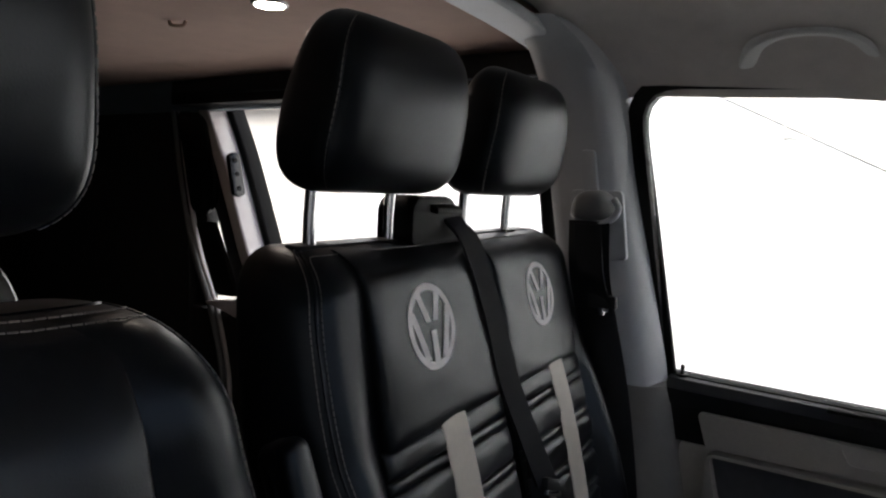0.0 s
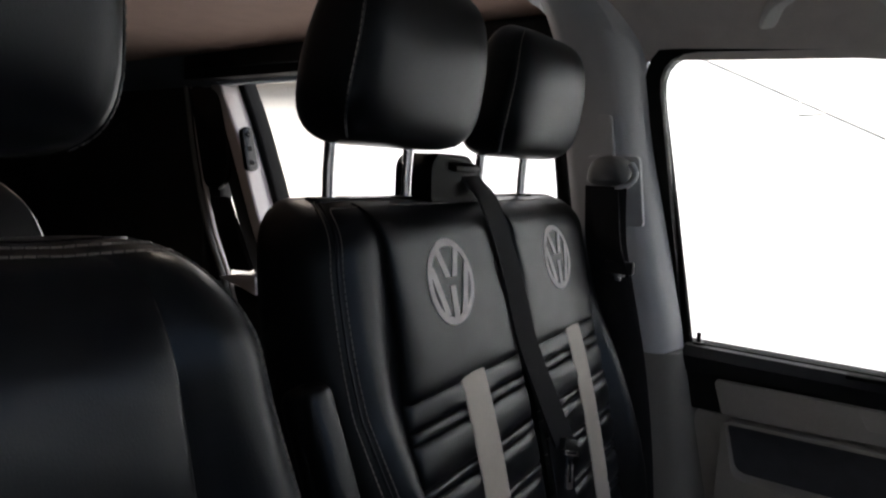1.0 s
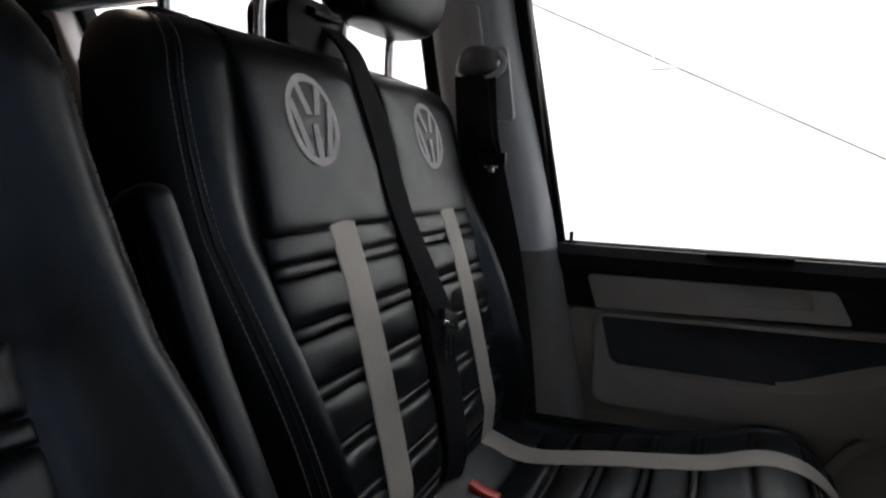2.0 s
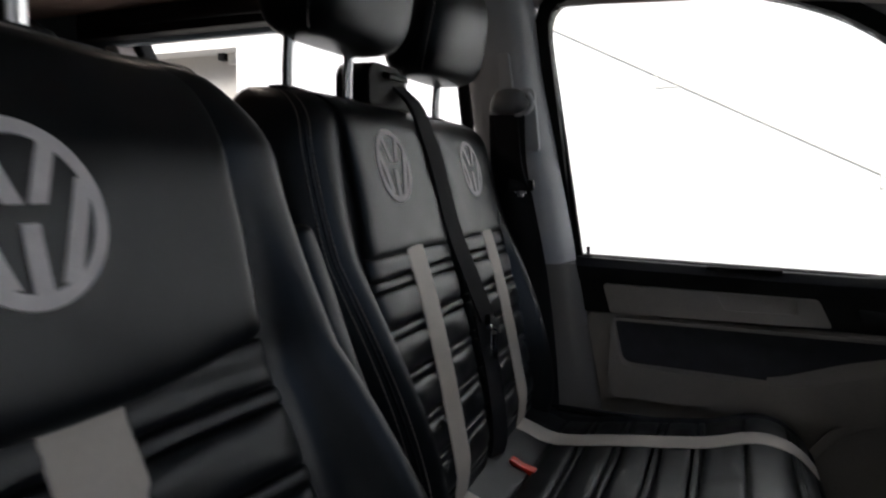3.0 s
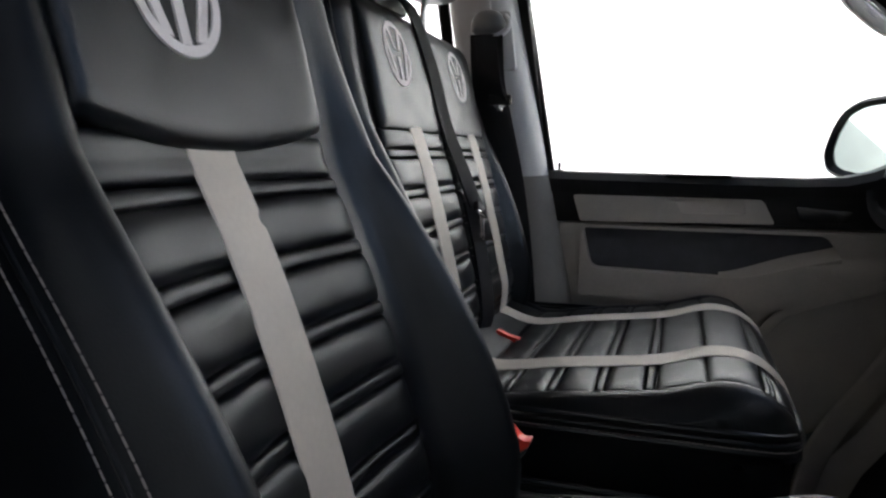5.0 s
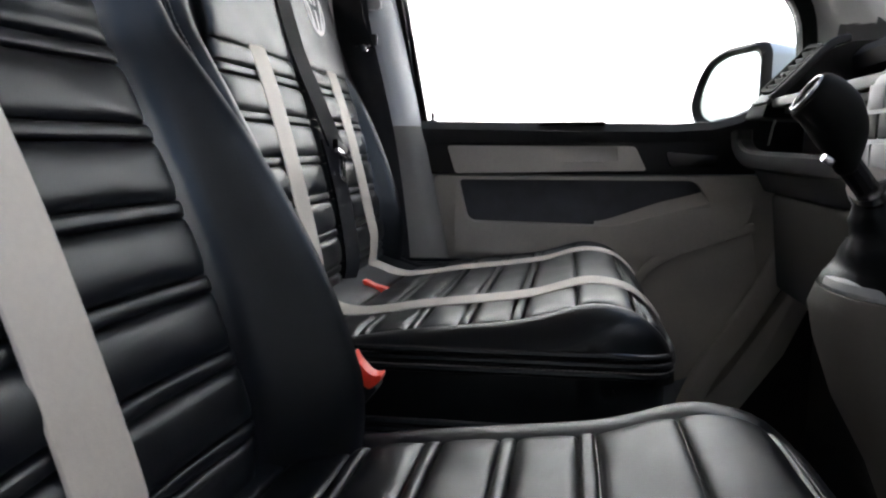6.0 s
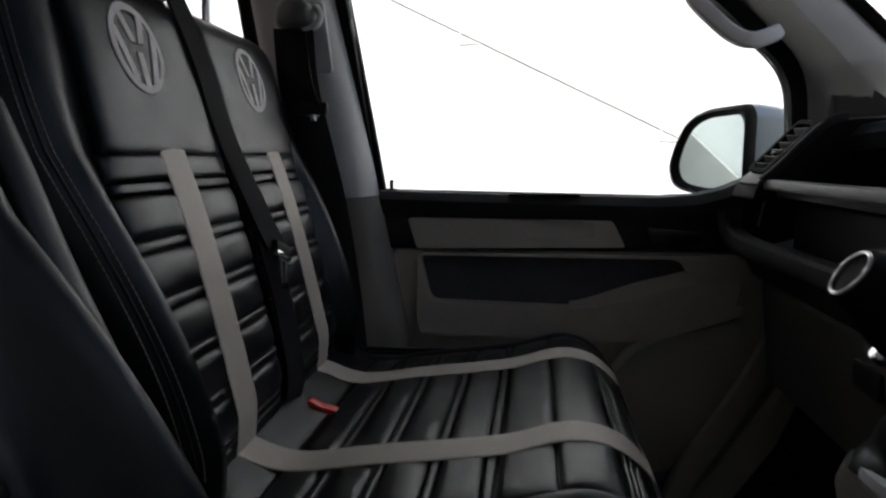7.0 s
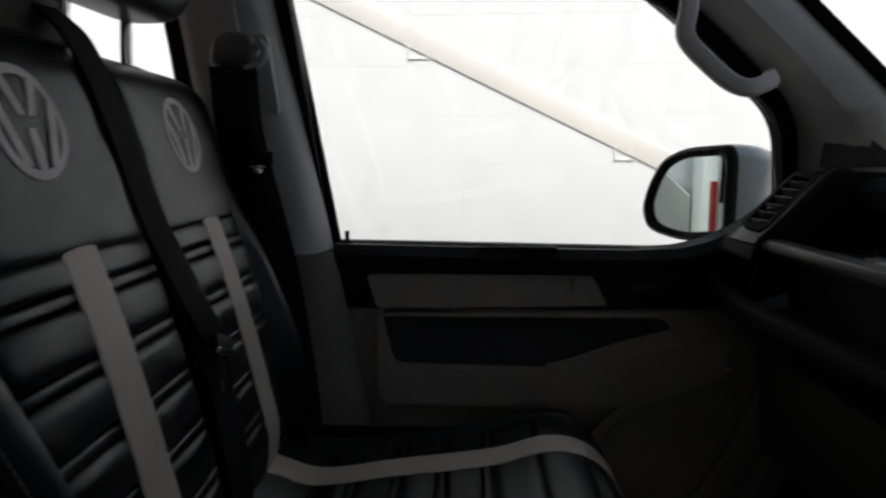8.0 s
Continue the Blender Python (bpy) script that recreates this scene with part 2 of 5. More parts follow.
def pad(place, u0, u1, v0, v1, thick, sink=0.004, nu=14, nv=10, power=2.6, soft=0.35, wrinkle=0.0, belly=0.0, fade=0.0, crisp=0.0):
    """An upholstered pad: place(u, v, d) gives the point d metres proud of the seat's surface."""
    bm = bmesh.new()
    grid = []
    su = lambda i, n: 0.5 - 0.5 * math.cos(math.pi * i / n)
    for i in range(nu + 1):
        row = []
        for j in range(nv + 1):
            a, b = su(i, nu), su(j, nv)
            ea = (1 - abs(2 * a - 1) ** (power / soft)) ** (1 / power)
            pv = crisp or power
            eb = (1 - abs(2 * b - 1) ** pv) ** (1 / power)
            u, v = u0 + (u1 - u0) * a, v0 + (v1 - v0) * b
            d = -sink + (thick + sink) * ea * eb
            d += thick * belly * (1 - b) ** 2 * ea * eb
            if fade:
                d = (d if b < 0.5 else -sink + (thick + sink) * ea) + (thick * belly * (1 - b) ** 2 * ea if b >= 0.5 else 0)
                f = max(0.0, (v - (v1 - fade)) / fade)
                d = d * (1 - 0.9 * f * f * (3 - 2 * f)) if d > 0 else d
            if wrinkle:
                d += wrinkle * ea * eb * noise.noise(Vector((u * 22, v * 30, 3.1)))
            row.append(bm.verts.new(place(u, v, d)))
        grid.append(row)
    for i in range(nu):
        for j in range(nv):
            bm.faces.new((grid[i][j], grid[i + 1][j], grid[i + 1][j + 1], grid[i][j + 1]))
    low = bm.verts.new(place((u0 + u1) / 2, (v0 + v1) / 2, -sink - 0.004))
    rim = [g[0] for g in grid] + grid[-1][1:] + [g[-1] for g in grid[-2::-1]] + grid[0][-2:0:-1]
    for a, b in zip(rim, rim[1:] + rim[:1]):
        bm.faces.new((b, a, low))
    return bm


def ribbon(place, line, width, thick, lift=0.0):
    """A flat band laid along a line of (u, v) on a seat's surface, width across u."""
    bm = bmesh.new()
    rings = []
    cross = [(-0.5, 0), (-0.47, 0.75), (-0.4, 1), (0, 1.1), (0.4, 1), (0.47, 0.75), (0.5, 0), (0, -0.5)]
    for u, v in line:
        rings.append([place(u + a * width, v, lift + b * thick) for a, b in cross])
    bm.free()
    return loft(rings)


def stitches(place, line, length=0.0055, gap=0.003, r=0.0006, lift=0.0005):
    """Single stitches along a line of (u, v)."""
    pts = [Vector((u, v, 0)) for u, v in line]
    out = bmesh.new()
    pos, nxt = 0.0, 0.0
    for a, b in zip(pts, pts[1:]):
        seg = (b - a).length
        while nxt + length < pos + seg:
            s0, s1 = (nxt - pos) / seg, (nxt + length - pos) / seg
            p, q = a.lerp(b, max(0, s0)), a.lerp(b, s1)
            P, Q = Vector(place(p.x, p.y, lift)), Vector(place(q.x, q.y, lift))
            d = (Q - P).normalized()
            s = d.cross(Vector((0.31, 0.17, 0.93))).normalized() * r
            w = d.cross(s).normalized() * r
            ra = [out.verts.new(P + k) for k in (s, w, -s, -w)]
            rb = [out.verts.new(Q + k) for k in (s, w, -s, -w)]
            for i in range(4):
                out.faces.new((ra[i], ra[(i + 1) % 4], rb[(i + 1) % 4], rb[i]))
            out.faces.new(ra[::-1])
            out.faces.new(rb)
            nxt += length + gap
        pos += seg
    return out


# ---- seats ----
TILT_N = Vector((0.9824, 0, 0.1867))


def smoothstep(a, b, x):
    t = min(1, max(0, (x - a) / (b - a)))
    return t * t * (3 - 2 * t)


def back_place(dx, dz, fuller, yaw=0.0, hug=0.0, mid=0.0, ease=0.12, tip=0.0):
    """The front surface of a backrest: (y, height, proud)."""
    def place(y, v, d):
        h = v - 1.357
        x = -0.314 - 0.19 * h - 1.1 * max(0.0, 1.075 - v) ** 1.5 - 0.030 * smoothstep(1.50, 1.60, v) + fuller * (1 - math.exp(-max(0.0, 1.355 - v) / ease))
        x += hug * min(1.6, ((y - mid) / 0.13) ** 2) * (1 - smoothstep(1.53, 1.60, v))
        z = v + dz + tip * max(0.0, 0.30 - y) * smoothstep(1.42, 1.57, v)
        return Vector((x + dx - yaw * (y - 0.747), y, z)) + TILT_N * d
    return place


def cushion_place(dx, dz, lift=0.0, tilt=0.0):
    """The top surface of a seat cushion: (y, x, proud)."""
    keys = [(-0.34, 1.03), (-0.27, 1.018), (-0.242, 1.007), (-0.18, 0.991), (-0.077, 1.006), (0.053, 1.024), (0.124, 1.044), (0.168, 1.040), (0.194, 1.023), (0.209, 1.004), (0.215, 0.984), (0.216, 0.966)]
    line = smooth_line([(a, 0, b) for a, b in keys], 8)
    lengths = [0.0]
    for a, b in zip(line, line[1:]):
        lengths.append(lengths[-1] + (b - a).length)

    def place(y, s, d):
        s = min(max(s, 0), lengths[-1] - 1e-5)
        i = next(k for k in range(len(lengths) - 1) if lengths[k + 1] > s)
        f = (s - lengths[i]) / (lengths[i + 1] - lengths[i])
        p = line[i].lerp(line[i + 1], f)
        t = (line[min(i + 2, len(line) - 1)] - line[max(i - 1, 0)]).normalized()
        nrm = Vector((-t.z, 0, t.x))
        return Vector((p.x + dx, y, p.z + dz + lift + tilt * (1.06 - y))) + nrm * d

    def arc(x):
        """The way along the surface to a given x."""
        for k in range(len(line) - 1):
            if line[k + 1].x >= x:
                f = (x - line[k].x) / max(1e-6, line[k + 1].x - line[k].x)
                return lengths[k] + f * (lengths[k + 1] - lengths[k])
        return lengths[-1]
    return place, arc, lengths[-1]


def bolster_at(side, half, v, full):
    """How far the side bolsters stand proud."""
    return (0.010 + full * (1 - smoothstep(1.10, 1.50, v))) * smoothstep(half - 0.09, half - 0.042, side)


def back_rings(place, yc, half, top, bottom, thick, panels, grooves, roll, taper, crown_in, full, corner_in, corner_near):
    """Cross-sections of an upholstered backrest, hollowed where the panels sit."""
    rings = []
    nv, nf = 48, 56
    boxy = 14 if thick > 0.2 else 6
    for k in range(nv + 1):
        t = k / nv
        v = bottom + (top - bottom) * (1 - (1 - t) ** 1.6)
        near = max(0.0, (v - (top - roll)) / roll)
        shut = math.sqrt(max(0.0, 1 - near ** 2.4))
        corner = max(0.0, (v - (top - 0.085)) / 0.085)
        wide = half - crown_in * smoothstep(1.3, top, v) - taper * (1 - smoothstep(1.06, 1.42, v))
        far, close = [wide - c * (1 - math.sqrt(max(0, 1 - corner ** 2))) for c in (corner_in, corner_near)]
        ring = []
        for i in range(nf + 1):
            s = -1 + 2 * i / nf
            s = math.copysign(1 - (1 - abs(s)) ** 1.5, s)
            w = far if s > 0 else close
            y = yc + s * w
            hollow = max(smoothstep(a - 0.006, a + 0.006, y) * (1 - smoothstep(b - 0.006, b + 0.006, y)) for a, b in panels)
            edge = max(0.0, 1 - abs(s) ** 6) ** 0.42
            d = bolster_at(abs(y - yc), w, v, full) - 0.0035 * hollow * (1 - smoothstep(top - 0.09, top - 0.03, v))
            d -= sum(0.022 * math.exp(-((y - g) / 0.010) ** 2) for g in grooves) * (1 - smoothstep(top - 0.05, top - 0.01, v))
            d = -thick / 2 + (thick / 2 + d) * edge * shut
            ring.append(place(y, v, d))
        for i in range(nf - 1, 0, -1):
            s = -1 + 2 * i / nf
            s = math.copysign(1 - (1 - abs(s)) ** 1.5, s)
            edge = max(0.0, 1 - abs(s) ** boxy) ** 0.42
            w = far if s > 0 else close
            behind = max(0.0, 1 - max(0.0, (v - (top - 0.025)) / 0.025) ** 3) ** 0.5 if boxy > 6 else shut
            ring.append(place(yc + s * w, v, -thick / 2 - thick / 2 * edge * behind))
        rings.append(ring)
    return rings, nf


def thread(line, centre, length=0.0055, gap=0.0012, r=0.0007, lift=0.0014):
    """Single stitches along a line in space, lifted away from a centre."""
    return stitches(lambda u, v, d: line_at(line, u) + (line_at(line, u) - centre(line_at(line, u))).normalized() * d,
                    [(0, 0), (line_len(line), 0)], length, gap, r, lift)


def line_len(line):
    return sum((b - a).length for a, b in zip(line, line[1:]))


def line_at(line, s):
    for a, b in zip(line, line[1:]):
        step = (b - a).length
        if s <= step:
            return a.lerp(b, s / max(step, 1e-9))
        s -= step
    return line[-1].copy()


def emblem(place, yc, vc, r, lift, parent):
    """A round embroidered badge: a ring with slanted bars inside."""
    def flat(pts_rings):
        return loft([[place(yc + a, vc + b, lift(vc + b) + c) for a, b, c in ring] for ring in pts_rings], caps=False)
    rings = []
    n = 56
    for i in range(n + 1):
        a = 2 * math.pi * i / n
        c, s = math.cos(a), math.sin(a)
        rings.append([(c * q, s * q, h) for q, h in ((r, -0.001), (r * 0.985, 0.0007), (r * 0.825, 0.0007), (r * 0.81, -0.001))])
    badge = part("badge_ring", flat(rings), EMBLEM, parent, "pale grey embroidered ring")
    bars = [((-0.42, 0.77), (-0.14, 0.10)), ((0.42, 0.77), (0.14, 0.10)),
            ((-0.78, 0.38), (-0.36, -0.74)), ((0.78, 0.38), (0.36, -0.74)), ((0.0, -0.10), (0.0, -0.82))]
    for (x0, y0), (x1, y1) in bars:
        wd, hz = 0.115 * r, 0.0006 if x0 < 0 else 0.0009
        sec = []
        for k in range(9):
            t = k / 8
            px, py = (x0 + (x1 - x0) * t) * r, (y0 + (y1 - y0) * t) * r
            sec.append([(px - wd, py, -0.001), (px - wd * 0.95, py, hz), (px + wd * 0.95, py, hz), (px + wd, py, -0.001)])
        bm = loft([[place(yc + a, vc + b, lift(vc + b) + c) for a, b, c in ring] for ring in sec])
        part("badge_bar", bm, EMBLEM, badge)


def headrest(root, yc, x, zb, side=0.0, lean=-0.17):
    """A headrest on two chrome posts. x, zb: the middle of its lower face."""
    rings = []
    nz, n = 26, 48
    H, W, T = 0.171, 0.119, 0.056
    for k in range(nz + 1):
        t = k / nz
        f = 0.5 - 0.5 * math.cos(math.pi * t)
        z = zb + H * f
        shut = (max(0.0, 1 - abs(2 * f - 1) ** (4.2 if f < 0.5 else 5))) ** 0.5
        w = W * (0.58 + 0.42 * shut) * (1.02 - 0.13 * f)
        front = T * (0.35 + 0.65 * shut) * (1 - 0.18 * smoothstep(0.5, 1, f))
        back = T * 1.05 * (0.30 + 0.70 * shut) * (1 - 0.45 * smoothstep(0.4, 1, f))
        ring = []
        for i in range(n):
            a = 2 * math.pi * i / n
            c, s = math.cos(a), math.sin(a)
            y = math.copysign(abs(s) ** 0.5, s) * w
            d = math.copysign(abs(c) ** (0.5 if c > 0 else 0.7), c) * (front if c > 0 else back) - 0.012
            ring.append(Vector((x + d - lean * (z - zb), yc + y, z - 0.016 * d / T * f)))
        rings.append(ring)
    cush = part("headrest_cushion", loft(rings), LEATHER, root, angle=75)
    mid = Vector((x, yc, zb + H / 2))
    for sign in (1, -1):
        i = 9 if sign > 0 else n - 9
        line = smooth_line([rings[k][i] for k in range(3, nz - 2)], 5)
        part("seam", tube([p + (mid - p).normalized() * 0.0004 for p in line], 0.0016, 6), LEATHER, cush)
        part("stitching", thread(line, lambda p: mid, 0.0052, 0.0016, 0.0006, 0.0012), THREAD, cush, "pale contrast stitching", kind="stuff")
    for sign in (-1, 1):
        y = yc - side + sign * 0.066
        part("headrest_post", tube([(x - 0.030, y, zb + 0.03), (x - 0.034, y, zb - 0.03), (x - 0.035, y, zb - 0.10)], 0.0074, 14), CHROME, root, "polished chrome post")


def post_guide(root, x, y, z):
    bm = prism(rounded([(x - 0.013, y - 0.024), (x + 0.013, y - 0.024), (x + 0.013, y + 0.024), (x - 0.013, y + 0.024)], 0.010), "z", z - 0.012, z + 0.002, 0.003)
    part("post_guide", bm, BLACK, root, "black plastic headrest guide")


def seat(name, label, yc, half, places, dx, dz, base_z, group, grooves, sit, sit_panel, rests, pitch, fuller, thick=0.15, rise=0.0, crown=0.0, roll=0.055, belly=0.5,
         yaw=0.0, lift=0.0, tilt=0.0, taper=0.034, crown_in=0.012, full=0.062, row=1.313, brow=1.350, badge=1.461, hug=0.0, droop=0.0, rest_side=0.0, corner_in=0.05, corner_near=0.05, ease=0.12, tip=0.0):
    """A leather seat. places: for each sitter the panel's two sides, the strip's middle and the badge's middle.
    sit: the cushion's two sides; sit_panel: the two sides of its ribbed middle; rests: the headrests' middles."""
    root = thing(name, (-0.05 + dx, yc, base_z), label, "car seat", group)
    bp = back_place(dx, dz, fuller, yaw, hug, yc, ease, tip)
    top, bottom = 1.564 + crown, 0.93
    panels = [(places[0][0], places[-1][1])]
    rings, nf = back_rings(bp, yc, half, top, bottom, thick, panels, grooves, roll, taper, crown_in, full, corner_in, corner_near)
    body = part("backrest", loft(rings), LEATHER, root, angle=70)
    heart = lambda p: bp(yc + (p.y - yc) * 0.6, min(p.z - dz, top - 0.05), -thick / 2)
    for i0, top_row in ((4.5, -5 if thick > 0.2 else -4), (5.7, -6)):
        k, f = int(i0), i0 - int(i0)
        up = [r[k].lerp(r[k + 1], f) for r in rings[6:top_row]]
        over = [rings[top_row][i] for i in range(k + 1, nf - k)]
        down = [r[nf - k].lerp(r[nf - k - 1], f) for r in rings[top_row - 1:5:-1]]
        part("stitching", thread(smooth_line(up + over + down, 2), heart), THREAD, body, "pale double stitching", kind="stuff")
    i0 = 5
    up = [r[i0].lerp(r[i0 + 1], 0.1) for r in rings[6:-4]]
    over = [rings[-4][i] for i in range(i0 + 1, nf - i0)]
    down = [r[nf - i0].lerp(r[nf - i0 - 1], 0.1) for r in rings[-5:5:-1]]
    part("piping", tube(up + over + down, 0.0016, 6), LEATHER, body)

    def over_crown(y, v, d):
        """The front surface as it rolls over the top."""
        near = max(0.0, (v - (top - roll)) / roll)
        return bp(y, v, -thick / 2 + (thick / 2 + d) * math.sqrt(max(0.0, 1 - near ** 2.4)))

    for a, b, sc, lc in places:
        def sagged(y, v, d):
            """The upper panel, its lower edge sagging in the middle."""
            return over_crown(y, v - droop * (1 - (2 * (y - (a + b) / 2) / (b - a)) ** 2) * max(0.0, 1 - (v - brow) / 0.09) ** 2, d)

        upper = part("upper_panel", pad(sagged, a + 0.001, b - 0.001, brow, top - 0.012, 0.0075, 0.005, 30, 40, 4.0, 0.30, 0.0012, belly, 0.115, 14.0), LEATHER, root, "smooth padded upper panel", angle=70)
        emblem(bp, lc, badge, 0.0475, lambda v: 0.0075 * (1 + belly * (1 - (v - brow) / (top - 0.012 - brow)) ** 2) * (1 - 0.9 * smoothstep(top - 0.127, top - 0.012, v)) + 0.0005, upper)
        v = row + pitch
        while v > 0.99:
            part("pad", pad(bp, a - 0.005, b + 0.005, v - pitch + 0.0125, min(v, brow - 0.35 * droop + 0.003), 0.0072, 0.0045, 30, 16, 3.2, 0.36, 0.0022), LEATHER, root, angle=70)
            part("piping", pad(bp, a - 0.005, b + 0.005, v - pitch + 0.0003, v - pitch + 0.0122, 0.0046, 0.0045, 24, 10, 3.6, 0.2, 0.0005), LEATHER, root, angle=70)
            v -= pitch
        line = [(sc, 1.362 - 0.010 * k) for k in range(37)]
        part("strip", ribbon(bp, line, 0.055, 0.0016, 0.0068), TAUPE, root, "taupe leather stripe")
    # cushion
    cp, arc, total = cushion_place(dx, dz, lift, tilt)
    lean_z = lambda y: dz + lift + tilt * (1.06 - y)
    c0, c1 = sit
    cc, ch = (c0 + c1) / 2, (c1 - c0) / 2
    p0, p1 = sit_panel
    rings = []
    nf, ns = 52, 46
    for k in range(ns + 1):
        s = total * k / ns
        ring = []
        for i in range(nf + 1):
            q = -1 + 2 * i / nf
            q = math.copysign(1 - (1 - abs(q)) ** 1.7, q)
            y = cc + q * ch
            hollow = smoothstep(p0 - 0.006, p0 + 0.006, y) * (1 - smoothstep(p1 - 0.006, p1 + 0.006, y))
            out = ch - abs(y - cc)
            d = 0.004 * smoothstep(0.06, 0.035, out) - 0.0035 * hollow - 0.034 * (1 - min(1.0, out / 0.045)) ** 2.2
            p = cp(y, s, d)
            o = 0.05 - min(out, 0.05)
            p.x -= (0.05 - math.sqrt(max(0.0, 0.0025 - o * o))) * smoothstep(0.10, 0.2, p.x - dx)
            ring.append(p)
        low = []
        for i in range(nf - 1, 0, -2):
            p = ring[i]
            low.append(Vector((min(p.x, 0.175 + dx), cc + (p.y - cc) * 0.97, min(p.z - 0.012, 0.93 + lean_z(p.y)))))
        rings.append(ring + low)
    cush = part("cushion", loft(rings), LEATHER, root, angle=70)
    xs = [(-0.30, -0.187, 0.0055)] + [(-0.186 + 0.06 * k, -0.186 + 0.06 * k + 0.0472, 0.0052) for k in range(4)] + [(0.0545, 0.1135, 0.0055), (0.114, 0.1765, 0.0055)]
    for x0, x1, th in xs:
        part("pad", pad(cp, p0 - 0.004, p1 + 0.004, arc(x0), arc(x1), th + 0.0012, 0.0045, 36, 16, 3.4, 0.30, 0.0022), LEATHER, root, angle=70)
    for k in range(4):
        for q in (0.0476,):
            x0 = -0.186 + 0.06 * k + q
            part("piping", pad(cp, p0 - 0.004, p1 + 0.004, arc(x0), arc(x0 + 0.0118), 0.0048, 0.0045, 24, 10, 3.6, 0.18, 0.0005), LEATHER, root, angle=70)
    s1 = arc(0.177)
    for q in range(2):
        part("piping", pad(cp, p0 - 0.004, p1 + 0.004, s1 + 0.007 * q, s1 + 0.007 * q + 0.0068, 0.0040, 0.0045, 24, 8, 3.0, 0.2), LEATHER, root, angle=70)
    part("pad", pad(cp, p0 - 0.004, p1 + 0.004, s1 + 0.0145, s1 + 0.045, 0.005, 0.0045, 30, 10, 4.0, 0.2, 0.001), LEATHER, root, angle=70)
    for a, b, sc, lc in places:
        sa, sb = arc(-0.285), s1 + 0.042
        line = [(sc, sa + (sb - sa) * k / 60) for k in range(61)]
        part("strip", ribbon(cp, line, 0.055, 0.0016, 0.0066), TAUPE, root, "taupe leather stripe")
    # piped lower edge and the upholstered skirt
    xf = 0.216 + dx
    for zc, g, r in ((0.995, 0.001, 0.004), (0.986, 0.003, 0.004), (0.975, 0.002, 0.0045)):
        loop = rounded([(-0.30 + dx, c0 - g), (xf + g, c0 - g), (xf + g, c1 + g), (-0.30 + dx, c1 + g)], [0.02, 0.08, 0.08, 0.02], 10)
        bm = sweep([(p.x, p.y, zc + lean_z(p.y) + 0.006 * smoothstep(-0.1, 0.15, p.x - dx) - 0.006 * smoothstep(0.15, 0.22, p.x - dx)) for p in loop], circle(r, 8), closed=True)
        part("piping", bm, LEATHER, cush)
        if g == 0.003:
            seam = [Vector((p.x, p.y, zc - 0.0055 + lean_z(p.y) + 0.006 * smoothstep(-0.1, 0.15, p.x - dx) - 0.006 * smoothstep(0.15, 0.22, p.x - dx))) for p in loop]
            part("stitching", thread(seam, lambda p: Vector((-0.05 + dx, cc, p.z)), lift=0.0045), THREAD, cush, "dull contrast stitching", kind="stuff")
    skirt = prism(rounded([(-0.30 + dx, c0 + 0.003), (xf - 0.004, c0 + 0.003), (xf - 0.004, c1 - 0.003), (-0.30 + dx, c1 - 0.003)], [0.02, 0.078, 0.078, 0.02], 10), "z", 0.86 + dz, lambda p: 0.989 + lean_z(p[1]), 0.006)
    part("cushion_side", skirt, LEATHER, root)
    base = prism(rounded([(-0.33 + dx, c0 + 0.04), (0.15 + dx, c0 + 0.04), (0.15 + dx, c1 - 0.04), (-0.33 + dx, c1 - 0.04)], 0.03, 5), "z", base_z, 0.862 + dz, 0.006)
    part("seat_base", base, BLACK, root, "black moulded seat base")
    for sc in rests:
        hx = -0.418 + dx
        headrest(root, sc + rest_side, hx + 0.042 - yaw * (sc - 0.747), 1.606 + dz + rise, rest_side)
        for sign in (-1, 1):
            post_guide(root, hx + 0.005 - yaw * (sc - 0.747), sc + sign * 0.066, 1.550 + dz + 1.25 * crown)
    return root, bp


FLOOR_Z = 0.56
bench, bench_p = seat("double_passenger_seat", "black leather double passenger seat with taupe stripes and round badges", 0.888, 0.358,
                               [(0.625, 0.872, 0.747, 0.7245), (0.905, 1.155, 1.057, 1.031)], -0.006, 0.0, FLOOR_Z, "front seats", [0.8885], (0.58, 1.235), (0.627, 1.172), (0.681, 0.998), 0.0555, 0.022, yaw=0.035, lift=0.003, tilt=0.02)
driver = seat("driver_chair", "black leather driver seat with taupe stripe and round badge", 0.2245, 0.2215,
                                  [(0.070, 0.338, 0.1925, 0.181)], 0.066, -0.042, FLOOR_Z, "front seats", [], (0.0, 0.46), (0.075, 0.40), (0.174,), 0.0545, 0.066, 0.21, 0.017, 0.024, 0.030, 1.3,
                                  lift=0.024, taper=0.0, crown_in=0.024, full=0.074, row=1.327, brow=1.378, badge=1.467, hug=0.012, droop=0.020, rest_side=0.028, corner_in=0.075, corner_near=0.030, ease=0.20, tip=0.06)[0]
lobe = [(0.098 * math.copysign(abs(math.cos(radians(a))) ** 0.75, math.cos(radians(a))), 0.084 * max(0.0, math.sin(radians(a))) ** 0.65) for a in range(0, 181, 6)]
part("rear_cover", moved(prism(lobe, "x", -0.012, 0.012, 0.005, 3), pose(-0.418, 0.242, 1.498, 0, -18, 0)), GLOSS_BLACK, driver, "smooth dark rounded cover behind the headrest")
